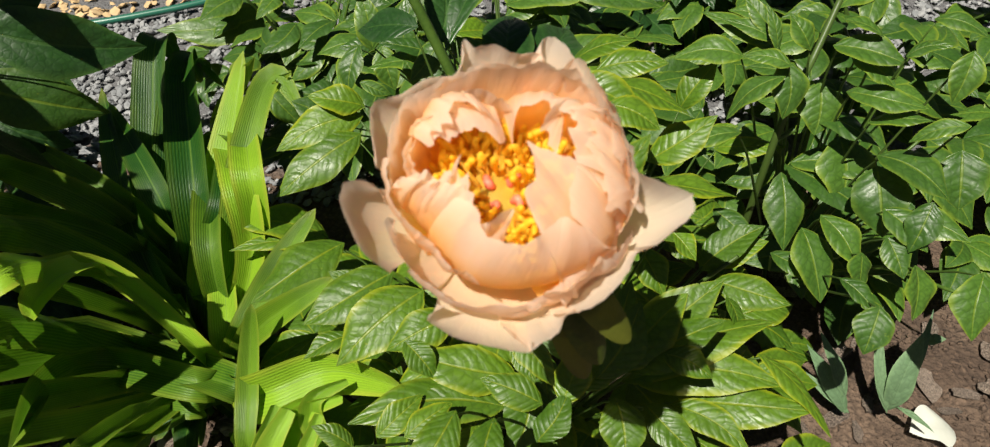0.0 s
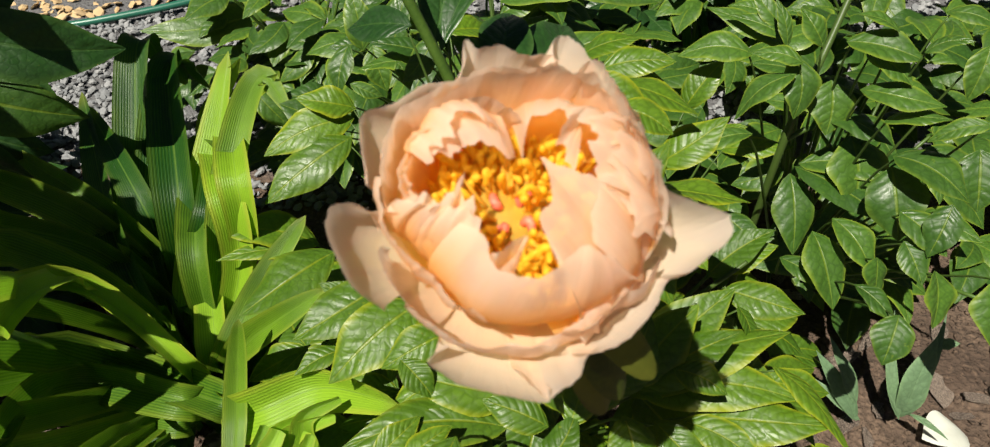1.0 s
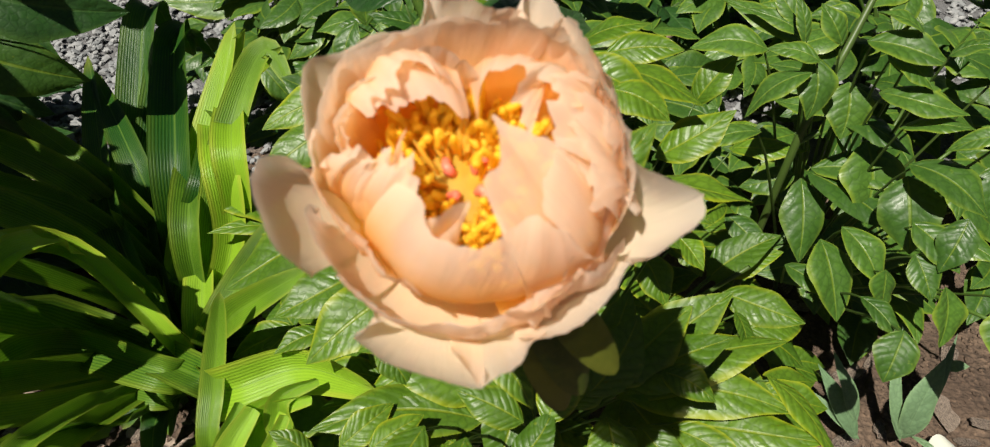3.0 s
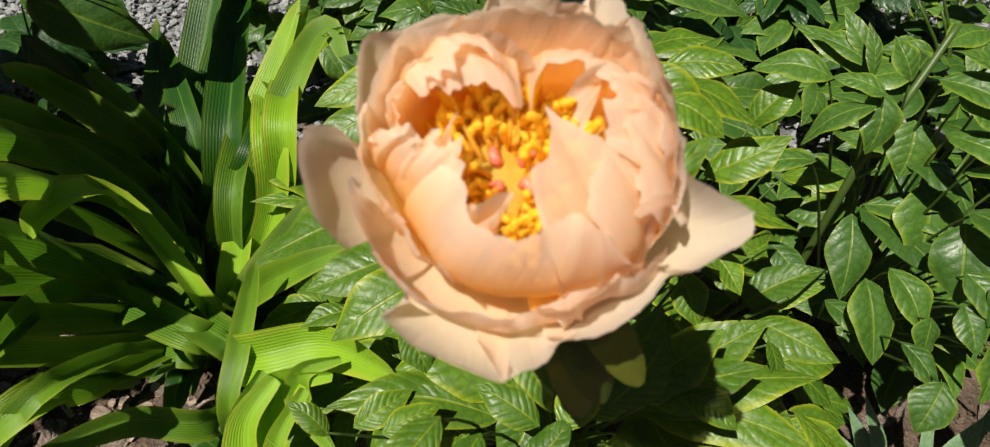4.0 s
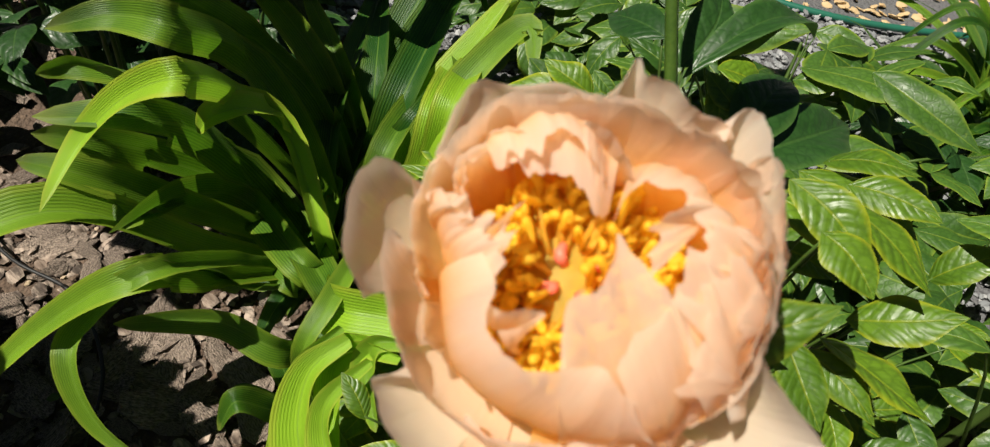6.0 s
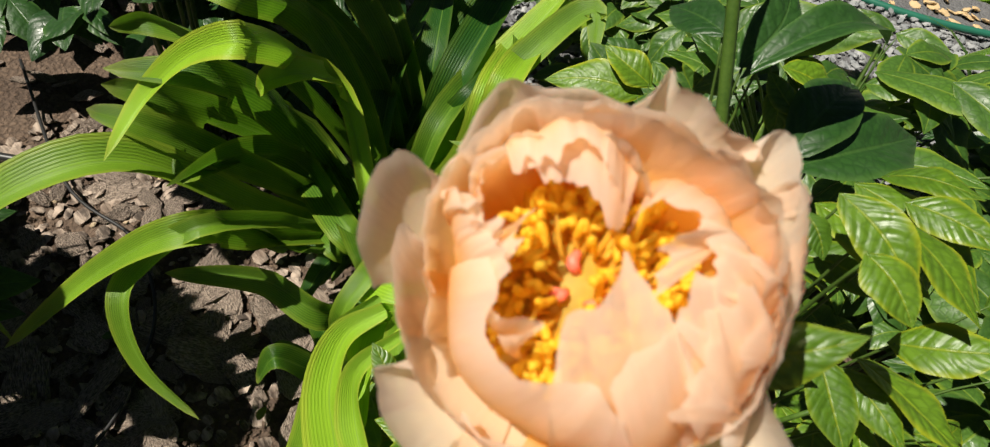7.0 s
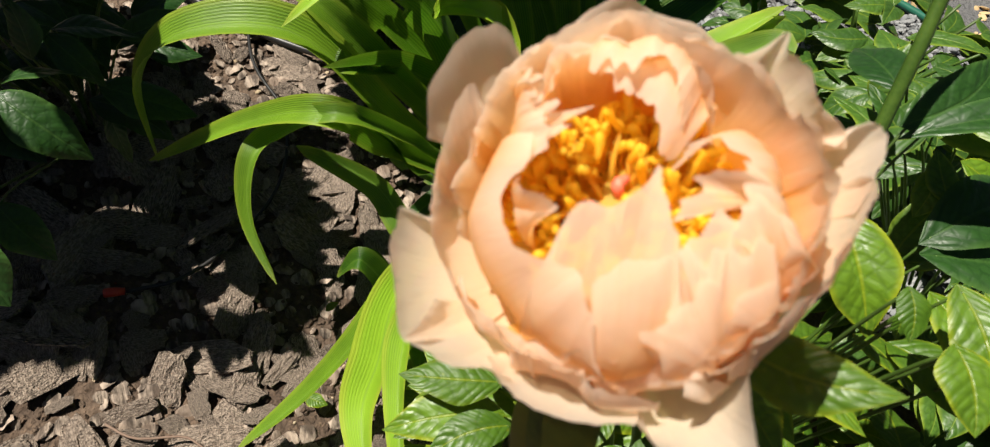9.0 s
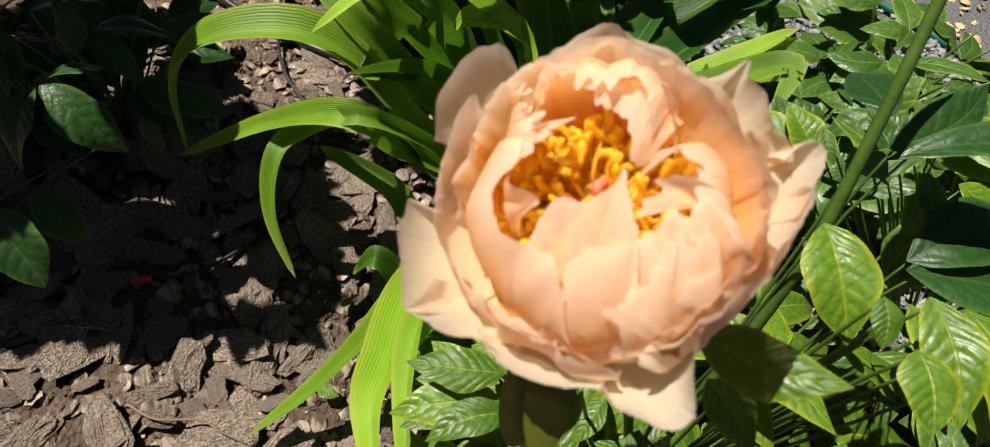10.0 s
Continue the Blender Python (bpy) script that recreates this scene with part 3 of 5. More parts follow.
leaflet((0.390, 0.689, 0.493), (0.404, 0.644, 0.465), 0.022)
leaflet((0.267, 0.717, 0.654), (0.371, 0.696, 0.657), 0.047)
leaflet((0.277, 0.739, 0.667), (0.349, 0.763, 0.715), 0.038)
leaflet((0.413, 0.986, 0.483), (0.514, 0.969, 0.503), 0.031)
leaflet((0.372, 0.877, 0.594), (0.409, 0.879, 0.610), 0.016)
leaflet((0.212, 0.766, 0.753), (0.313, 0.739, 0.734), 0.040)
leaflet((0.218, 0.831, 0.726), (0.299, 0.829, 0.737), 0.033)
leaflet((0.189, 0.861, 0.714), (0.267, 0.873, 0.740), 0.032)
leaflet((0.346, 0.962, 0.571), (0.394, 0.994, 0.633), 0.038)
leaflet((0.218, 0.637, 0.820), (0.265, 0.621, 0.806), 0.031)
leaflet((-0.095, 0.667, 0.402), (-0.155, 0.625, 0.399), 0.029)
leaflet((-0.063, 0.711, 0.432), (-0.131, 0.723, 0.468), 0.031)
leaflet((0.055, 0.541, 0.498), (0.101, 0.504, 0.471), 0.029)
leaflet((0.015, 0.563, 0.549), (0.052, 0.534, 0.522), 0.027)
leaflet((0.183, 0.476, 0.852), (0.2405, 0.512, 0.889), 0.027, arch=0.1, fold=0.3)
leaflet((0.091, 0.698, 0.762), (0.179, 0.688, 0.720), 0.049)
leaflet((0.165, 0.754, 0.735), (0.278, 0.754, 0.718), 0.041)
leaflet((0.173, 0.711, 0.745), (0.189, 0.700, 0.729), 0.015)
leaflet((0.160, 0.571, 0.720), (0.240, 0.617, 0.739), 0.033)
leaflet((0.182, 0.536, 0.752), (0.235, 0.544, 0.747), 0.027)
leaflet((0.171, 0.610, 0.682), (0.230, 0.612, 0.672), 0.024)
leaflet((0.091, 0.455, 0.601), (0.055, 0.377, 0.592), 0.033)
leaflet((0.108, 0.455, 0.573), (0.084, 0.357, 0.556), 0.037)
leaflet((0.128, 0.446, 0.608), (0.126, 0.374, 0.589), 0.027)
leaflet((0.145, 0.462, 0.721), (0.182, 0.429, 0.697), 0.022)
leaflet((0.139, 0.528, 0.616), (0.163, 0.492, 0.594), 0.020)
leaflet((0.152, 0.774, 0.626), (0.219, 0.790, 0.628), 0.034)
leaflet((0.171, 0.790, 0.637), (0.258, 0.806, 0.641), 0.044)
leaflet((0.233, 0.798, 0.733), (0.276, 0.766, 0.696), 0.029)
leaflet((0.179, 0.714, 0.788), (0.265, 0.690, 0.761), 0.035)
leaflet((0.175, 0.839, 0.709), (0.319, 0.812, 0.686), 0.050)
leaflet((0.241, 0.666, 0.685), (0.299, 0.626, 0.658), 0.034)
leaflet((0.260, 0.693, 0.657), (0.334, 0.669, 0.649), 0.027)
leaflet((0.298, 0.696, 0.611), (0.335, 0.661, 0.590), 0.028)
leaflet((0.390, 0.822, 0.385), (0.478, 0.860, 0.445), 0.045)
leaflet((0.170, 0.676, 0.788), (0.201, 0.664, 0.770), 0.019)
leaflet((0.199, 0.535, 0.567), (0.172, 0.585, 0.601), 0.033)
leaflet((0.225, 0.522, 0.560), (0.268, 0.586, 0.609), 0.041)
leaflet((0.190, 0.489, 0.563), (0.210, 0.540, 0.595), 0.032)
leaflet((0.240, 0.574, 0.547), (0.262, 0.628, 0.590), 0.033)
leaflet((0.171, 0.488, 0.562), (0.107, 0.505, 0.576), 0.031)
leaflet((0.216, 0.521, 0.536), (0.248, 0.554, 0.559), 0.026)
leaflet((0.166, 0.456, 0.545), (0.196, 0.500, 0.569), 0.029)
leaflet((0.299, 0.575, 0.532), (0.351, 0.550, 0.527), 0.029)
leaflet((0.218, 0.652, 0.460), (0.251, 0.719, 0.510), 0.040)
leaflet((0.250, 0.569, 0.505), (0.328, 0.639, 0.560), 0.050)
leaflet((0.262, 0.567, 0.504), (0.369, 0.612, 0.549), 0.045)
leaflet((-0.002, 0.465, 0.514), (0.041, 0.514, 0.522), 0.026)
leaflet((-0.027, 0.458, 0.498), (-0.072, 0.470, 0.521), 0.021)
leaflet((0.034, 0.453, 0.543), (0.078, 0.492, 0.548), 0.024)
# Leaves turned from the sun, their shade painted by the darker material.
leaflet((0.053, 0.782, 0.779), (0.112, 0.985, 0.760), 0.036, arch=.22, fold=0.6, kind=LEAF_SHADED)
leaflet((0.045, 0.784, 0.786), (0.021, 0.893, 0.824), 0.042, kind=LEAF_SHADED)
leaflet((0.023, 0.797, 0.799), (-0.057, 0.834, 0.772), 0.037, kind=LEAF_SHADED)
leaflet((0.120, 0.830, 0.690), (0.185, 1.030, 0.660), 0.066, fold=0.55, kind=LEAF_SHADED)
leaflet((0.112, 0.835, 0.692), (0.110, 0.985, 0.705), 0.056, fold=0.5, kind=LEAF_SHADED)
leaflet((0.005, 1.082, 0.619), (0.078, 1.136, 0.586), 0.048)
Plant.material = LEAF_BACK
Plant.thing = peony_right = empty("peony_plant", (0.62, 1.1, 0.0), "peony plant with broad fresh green leaves", "plant")
leaflet((0.513, 0.955, 0.465), (0.520, 0.870, 0.382), 0.050)
leaflet((0.515, 0.982, 0.447), (0.442, 0.980, 0.416), 0.036)
leaflet((0.515, 0.952, 0.481), (0.630, 0.871, 0.456), 0.049)
leaflet((0.520, 0.955, 0.484), (0.637, 0.905, 0.494), 0.046)
leaflet((0.534, 1.014, 0.443), (0.516, 1.046, 0.474), 0.019)
leaflet((0.523, 0.959, 0.574), (0.609, 0.906, 0.559), 0.041)
leaflet((0.544, 0.917, 0.640), (0.630, 0.875, 0.646), 0.034)
leaflet((0.570, 0.885, 0.615), (0.637, 0.863, 0.636), 0.026)
leaflet((0.587, 0.862, 0.581), (0.662, 0.799, 0.563), 0.050)
leaflet((0.601, 0.876, 0.551), (0.611, 0.807, 0.485), 0.060)
leaflet((0.578, 0.960, 0.533), (0.584, 0.889, 0.456), 0.073)
leaflet((0.581, 0.785, 0.478), (0.579, 0.749, 0.446), 0.036)
leaflet((0.600, 0.782, 0.513), (0.618, 0.737, 0.483), 0.031)
leaflet((0.622, 0.738, 0.510), (0.619, 0.686, 0.465), 0.043)
leaflet((0.708, 0.893, 0.567), (0.709, 0.840, 0.508), 0.057)
leaflet((0.724, 0.758, 0.479), (0.711, 0.693, 0.418), 0.050)
leaflet((0.572, 0.685, 0.492), (0.554, 0.642, 0.451), 0.039)
leaflet((0.548, 0.862, 0.469), (0.595, 0.794, 0.429), 0.041)
leaflet((0.531, 0.865, 0.439), (0.556, 0.778, 0.375), 0.055)
leaflet((0.497, 0.857, 0.391), (0.562, 0.817, 0.385), 0.031)
leaflet((0.421, 0.968, 0.657), (0.329, 0.981, 0.645), 0.039)
leaflet((0.471, 0.928, 0.670), (0.412, 0.948, 0.671), 0.023)
leaflet((0.466, 0.926, 0.656), (0.399, 0.906, 0.599), 0.036)
leaflet((0.492, 0.939, 0.686), (0.464, 0.970, 0.721), 0.030)
leaflet((0.470, 0.954, 0.662), (0.473, 0.909, 0.599), 0.039)
leaflet((0.530, 0.970, 0.617), (0.529, 0.927, 0.559), 0.051)
leaflet((0.516, 0.937, 0.695), (0.597, 0.897, 0.693), 0.038)
leaflet((0.581, 0.885, 0.713), (0.623, 0.874, 0.734), 0.019)
leaflet((0.758, 1.049, 0.620), (0.742, 1.013, 0.552), 0.039)
leaflet((0.661, 0.832, 0.654), (0.605, 0.841, 0.620), 0.020)
leaflet((0.565, 0.920, 0.717), (0.517, 0.947, 0.726), 0.022)
leaflet((0.730, 1.133, 0.621), (0.795, 1.090, 0.615), 0.031)
leaflet((0.487, 1.022, 0.628), (0.374, 1.074, 0.664), 0.036)
leaflet((0.478, 1.009, 0.650), (0.396, 1.044, 0.669), 0.024)
leaflet((0.478, 1.023, 0.653), (0.425, 1.066, 0.701), 0.023)
leaflet((0.464, 0.977, 0.661), (0.445, 1.013, 0.711), 0.016)
leaflet((0.399, 0.827, 0.641), (0.331, 0.822, 0.613), 0.030)
leaflet((0.412, 0.904, 0.433), (0.474, 0.855, 0.407), 0.034)
leaflet((0.597, 0.812, 0.534), (0.643, 0.759, 0.511), 0.037)
leaflet((0.642, 0.796, 0.563), (0.620, 0.758, 0.510), 0.034)
leaflet((0.541, 0.930, 0.683), (0.590, 0.892, 0.663), 0.033)
leaflet((0.544, 0.743, 0.474), (0.583, 0.697, 0.458), 0.025)
Plant.thing = peony_back = empty("peony_plant", (0.05, 1.45, 0.0), "dense peony plant beside the gravel path", "plant")
leaflet((0.163, 1.667, 0.408), (0.392, 1.631, 0.362), 0.047)
leaflet((0.137, 1.658, 0.393), (0.117, 1.628, 0.340), 0.033)
leaflet((0.117, 1.706, 0.378), (0.235, 1.743, 0.449), 0.046)
leaflet((0.013, 1.711, 0.407), (0.126, 1.723, 0.411), 0.046)
leaflet((0.144, 1.535, 0.377), (0.003, 1.489, 0.327), 0.078)
leaflet((0.253, 1.721, 0.404), (0.345, 1.722, 0.418), 0.030)
leaflet((0.010, 1.712, 0.412), (-0.121, 1.673, 0.381), 0.045)
leaflet((0.160, 1.646, 0.369), (0.239, 1.623, 0.326), 0.046)
leaflet((0.022, 0.901, 0.677), (-0.071, 0.883, 0.688), 0.033)
leaflet((0.014, 0.908, 0.694), (-0.058, 0.902, 0.715), 0.026)
leaflet((0.029, 0.888, 0.731), (-0.010, 0.852, 0.690), 0.030)
leaflet((0.061, 0.879, 0.727), (0.085, 0.857, 0.688), 0.026)
leaflet((0.093, 0.871, 0.715), (0.047, 0.878, 0.737), 0.026)
leaflet((-0.023, 0.886, 0.699), (-0.007, 0.869, 0.668), 0.019)
leaflet((-0.559, 1.758, 0.283), (-0.840, 1.609, 0.302), 0.083)
leaflet((-0.516, 1.759, 0.250), (-0.710, 1.663, 0.253), 0.065)
leaflet((-0.514, 1.709, 0.269), (-0.621, 1.616, 0.205), 0.062)
leaflet((-0.395, 1.562, 0.253), (-0.512, 1.518, 0.267), 0.045)
leaflet((-0.447, 1.664, 0.251), (-0.366, 1.653, 0.184), 0.042)
leaflet((-0.364, 1.688, 0.238), (-0.237, 1.749, 0.276), 0.058)
leaflet((-0.343, 1.799, 0.209), (-0.420, 1.811, 0.276), 0.041)
leaflet((-0.237, 1.749, 0.276), (-0.303, 1.695, 0.216), 0.042)
leaflet((-0.424, 1.549, 0.252), (-0.398, 1.513, 0.185), 0.040)
leaflet((-0.600, 1.578, 0.230), (-0.541, 1.633, 0.269), 0.036)
leaflet((-0.496, 1.403, 0.280), (-0.421, 1.376, 0.194), 0.047)
leaflet((-0.735, 1.650, 0.257), (-0.635, 1.708, 0.260), 0.040)
leaflet((-0.063, 1.164, 0.619), (0.019, 1.186, 0.630), 0.038)
leaflet((-0.022, 1.166, 0.607), (0.039, 1.153, 0.568), 0.030)
leaflet((0.056, 1.412, 0.411), (0.186, 1.430, 0.430), 0.066)
leaflet((0.089, 1.514, 0.380), (0.115, 1.553, 0.449), 0.042)
leaflet((0.130, 1.529, 0.403), (0.224, 1.548, 0.438), 0.041)
leaflet((-0.206, 1.043, 0.449), (-0.245, 1.059, 0.490), 0.029)
leaflet((-0.113, 0.959, 0.613), (-0.069, 0.959, 0.592), 0.019)
leaflet((-0.094, 1.113, 0.631), (0.053, 1.179, 0.685), 0.051)
leaflet((-0.064, 1.107, 0.605), (0.084, 1.178, 0.674), 0.057)
leaflet((0.058, 1.416, 0.484), (0.268, 1.438, 0.512), 0.064)
leaflet((0.162, 1.442, 0.517), (0.367, 1.414, 0.483), 0.063)
leaflet((0.058, 1.404, 0.464), (0.140, 1.421, 0.480), 0.042)
leaflet((0.073, 1.173, 0.473), (0.155, 1.233, 0.553), 0.058)
leaflet((0.224, 1.508, 0.537), (0.161, 1.476, 0.474), 0.038)
leaflet((0.151, 1.145, 0.510), (0.286, 1.176, 0.558), 0.053)
leaflet((-0.201, 1.135, 0.446), (-0.293, 1.113, 0.478), 0.050)
leaflet((-0.196, 1.159, 0.474), (-0.128, 1.175, 0.459), 0.035)
leaflet((-0.207, 1.370, 0.416), (-0.280, 1.346, 0.424), 0.031)
leaflet((-0.432, 1.455, 0.310), (-0.351, 1.486, 0.298), 0.035)
leaflet((-0.103, 1.016, 0.629), (-0.118, 1.056, 0.705), 0.035)
leaflet((-0.065, 1.022, 0.611), (-0.038, 1.087, 0.696), 0.033)
leaflet((-0.130, 1.044, 0.695), (-0.063, 1.091, 0.722), 0.026)
leaflet((0.113, 0.925, 0.655), (0.095, 0.888, 0.615), 0.023)
leaflet((0.090, 0.889, 0.618), (0.071, 0.934, 0.685), 0.037)
leaflet((0.106, 0.894, 0.618), (0.125, 0.952, 0.689), 0.033)
leaflet((-0.035, 0.942, 0.578), (0.016, 1.010, 0.639), 0.031)
leaflet((-0.191, 1.084, 0.425), (-0.283, 1.078, 0.488), 0.067)
leaflet((-0.126, 1.216, 0.560), (-0.029, 1.234, 0.530), 0.041)
leaflet((-0.178, 1.178, 0.538), (-0.197, 1.119, 0.471), 0.037)
leaflet((-0.129, 1.148, 0.555), (-0.107, 1.112, 0.490), 0.039)
leaflet((-0.084, 1.164, 0.549), (-0.037, 1.146, 0.497), 0.036)
Plant.material, Plant.up = LEAF_SHADED, np.array((0.35, -0.9, 0.55))
Plant.thing = peony_dark = empty("peony_plant", (-1.05, 1.15, 0.0), "peony plant with large leaves coloured dark as in shade", "plant")
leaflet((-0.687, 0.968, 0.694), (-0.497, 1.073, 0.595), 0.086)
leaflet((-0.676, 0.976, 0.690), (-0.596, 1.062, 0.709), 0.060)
# The sunlit leaf of this plant takes the brighter leaf colour.
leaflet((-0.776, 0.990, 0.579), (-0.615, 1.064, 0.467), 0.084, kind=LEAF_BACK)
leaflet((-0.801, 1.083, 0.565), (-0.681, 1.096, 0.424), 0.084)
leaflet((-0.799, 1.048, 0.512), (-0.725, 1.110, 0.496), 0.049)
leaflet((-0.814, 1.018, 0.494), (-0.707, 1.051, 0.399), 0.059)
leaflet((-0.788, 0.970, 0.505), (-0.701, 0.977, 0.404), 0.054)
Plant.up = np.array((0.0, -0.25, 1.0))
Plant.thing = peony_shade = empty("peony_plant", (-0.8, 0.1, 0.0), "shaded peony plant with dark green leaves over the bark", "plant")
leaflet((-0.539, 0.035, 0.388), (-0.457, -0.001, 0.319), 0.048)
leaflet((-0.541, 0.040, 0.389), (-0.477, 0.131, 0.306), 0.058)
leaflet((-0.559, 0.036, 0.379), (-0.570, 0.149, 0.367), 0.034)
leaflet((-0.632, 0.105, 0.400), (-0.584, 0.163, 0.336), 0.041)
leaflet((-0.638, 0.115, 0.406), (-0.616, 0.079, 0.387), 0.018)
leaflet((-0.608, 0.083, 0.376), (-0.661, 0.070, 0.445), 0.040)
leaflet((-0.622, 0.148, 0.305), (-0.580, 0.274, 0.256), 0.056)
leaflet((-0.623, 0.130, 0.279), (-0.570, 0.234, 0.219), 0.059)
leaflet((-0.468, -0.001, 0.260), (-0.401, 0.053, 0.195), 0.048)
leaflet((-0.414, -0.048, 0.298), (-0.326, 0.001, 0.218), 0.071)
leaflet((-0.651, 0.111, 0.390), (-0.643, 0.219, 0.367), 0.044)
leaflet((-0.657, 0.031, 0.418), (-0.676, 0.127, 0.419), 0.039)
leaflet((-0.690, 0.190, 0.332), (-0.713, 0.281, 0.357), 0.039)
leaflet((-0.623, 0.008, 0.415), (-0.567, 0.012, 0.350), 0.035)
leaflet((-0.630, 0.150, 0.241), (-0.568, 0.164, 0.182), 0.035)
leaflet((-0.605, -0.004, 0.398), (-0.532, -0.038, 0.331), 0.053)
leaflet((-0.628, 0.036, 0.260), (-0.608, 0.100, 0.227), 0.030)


def filler(thing, material, centre, spread, count, z0, z1, size, seed, taper=0.45, gaps=()):
    """Leaflets in the body of a bush, in sprays of three about a stalk end."""
    global rng
    keep, rng = rng, np.random.default_rng(seed)
    Plant.thing, Plant.material, Plant.stalks = thing, material, False
    for _ in range(count):
        a, q = rng.uniform(0, 2 * math.pi), math.sqrt(rng.uniform(0, 1))
        out = np.array((math.cos(a), math.sin(a), 0.0))
        p = np.array((centre[0], centre[1], 0.0)) + out * q * np.array((spread[0], spread[1], 0)) + (0, 0, rng.uniform(z0, z1) * (1.0 - taper * q * q))
        for k in (-0.9, 0.0, 0.9):
            b = a + k + rng.normal(0, 0.25)
            length = size * rng.uniform(0.75, 1.15)
            d = np.array((math.cos(b), math.sin(b), rng.uniform(-0.55, 0.1)))
            tip, wide = p + d / np.linalg.norm(d) * length, length * rng.uniform(0.36, 0.5)
            if any(min((f * p[0] + (1 - f) * tip[0] - x) ** 2 + (f * p[1] + (1 - f) * tip[1] - y) ** 2 for f in (0, 0.25, 0.5, 0.75, 1)) < q2 * q2 for x, y, q2 in gaps):
                continue
            leaflet(p, tip, wide)
    rng, Plant.stalks = keep, True


def stems(thing, centre, spread, count, top, seed):
    """Upright stems from the crown of a plant into its leaves."""
    r = np.random.default_rng(seed)
    for _ in range(count):
        a, q = r.uniform(0, 6.28), r.uniform(0.3, 1.0)
        p = np.array((centre[0], centre[1], 0.0))
        e = p + (math.cos(a) * spread * q, math.sin(a) * spread * q, top * r.uniform(0.8, 1.05))
        attach(tube("stem", [p * 0.7 + 0.3 * np.array((e[0], e[1], 0)), (p + e) * 0.5 + (0, 0, 0.03), e], [0.005, 0.0042, 0.003], STEM, None, 8, 7), thing)


filler(peony, LEAF, (0.17, 0.8), (0.4, 0.36), 76, 0.12, 0.46, 0.115, 11)
filler(peony_right, LEAF_BACK, (0.76, 1.32), (0.46, 0.28), 78, 0.08, 0.46, 0.12, 12)
filler(peony_back, LEAF_BACK, (-0.02, 1.5), (0.55, 0.26), 72, 0.14, 0.5, 0.12, 13)
peony_left = empty("peony_plant", (-0.5, 1.7, 0.0), "leafy peony plant between the daylily and gravel", "plant")
filler(peony_left, LEAF_BACK, (-0.48, 1.72), (0.34, 0.26), 60, 0.14, 0.45, 0.115, 17)
peony_far = empty("peony_plant", (0.95, 1.85, 0.0), "green peony plant at the far side of the bed", "plant")
filler(peony_far, LEAF_BACK, (1.0, 1.85), (0.5, 0.3), 70, 0.14, 0.5, 0.12, 18)
peony_edge = empty("peony_plant", (1.45, 1.3, 0.0), "broad-leaved peony plant at the bed's edge", "plant")
filler(peony_edge, LEAF_BACK, (1.45, 1.35), (0.36, 0.3), 50, 0.14, 0.4, 0.12, 19)
filler(peony_dark, LEAF_SHADED, (-1.2, 1.15), (0.28, 0.34), 30, 0.1, 0.36, 0.14, 14)
peony_outer = empty("peony_plant", (-1.5, 0.8, 0.0), "low peony plant behind the daylily, coloured dark as in shade", "plant")
filler(peony_outer, LEAF_SHADED, (-1.5, 0.78), (0.34, 0.4), 60, 0.1, 0.34, 0.13, 20)
filler(peony_outer, LEAF_SHADED, (-1.05, 0.97), (0.26, 0.18), 40, 0.05, 0.18, 0.13, 25, 0.2)
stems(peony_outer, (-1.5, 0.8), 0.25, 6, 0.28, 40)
filler(peony_shade, LEAF_SHADED, (-0.98, 0.0), (0.2, 0.2), 26, 0.1, 0.34, 0.12, 15)
# Openings in the added foliage that let sun onto chosen leaves and bark.
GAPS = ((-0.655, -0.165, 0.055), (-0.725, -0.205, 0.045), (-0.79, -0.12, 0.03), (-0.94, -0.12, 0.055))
Plant.material = LEAF_SHADED
# Unseen foliage, added only to cast shade on the bark bed.
bark_shade_caster = empty("peony_plant", (-1.0, -0.25, 0.0), "unseen tall foliage added to shade the bark bed", "plant")
filler(bark_shade_caster, LEAF_SHADED, (-0.83, -0.30), (0.19, 0.26), 155, 0.78, 1.0, 0.15, 16, 0.0, GAPS)
filler(bark_shade_caster, LEAF_SHADED, (-0.67, -0.15), (0.09, 0.1), 18, 0.8, 1.0, 0.13, 27, 0.0, GAPS)
filler(bark_shade_caster, LEAF_SHADED, (-0.84, 0.0), (0.1, 0.05), 7, 0.84, 1.0, 0.13, 33, 0.0)
filler(bark_shade_caster, LEAF_SHADED, (-0.86, -0.26), (0.14, 0.18), 26, 0.3, 0.7, 0.15, 21, 0.0)
# Canopy added out of view to shade the daylily and the ground below.
lily_shade_caster = empty("peony_plant", (-1.0, 0.72, 0.0), "tall out-of-view foliage added to shade the daylily", "plant")
filler(lily_shade_caster, LEAF_SHADED, (-0.87, 0.93), (0.15, 0.18), 30, 0.86, 1.02, 0.14, 28, 0.0, ((-0.8, 0.84, 0.09),))
filler(lily_shade_caster, LEAF_SHADED, (-1.0, 0.4), (0.13, 0.17), 40, 0.86, 1.0, 0.14, 30, 0.0)
filler(lily_shade_caster, LEAF_SHADED, (-1.05, 0.7), (0.12, 0.2), 24, 0.35, 0.8, 0.14, 29, 0.0)
filler(lily_shade_caster, LEAF_SHADED, (-0.83, 0.62), (0.1, 0.1), 15, 0.86, 1.0, 0.13, 34, 0.0)
stems(lily_shade_caster, (-0.98, 0.72), 0.2, 7, 0.9, 41)
filler(peony_far, LEAF_SHADED, (0.5, 1.95), (0.28, 0.22), 32, 0.2, 0.45, 0.13, 26)

stems(peony, (0.17, 0.78), 0.3, 9, 0.42, 31)
stems(peony_right, (0.7, 1.18), 0.34, 9, 0.34, 32)
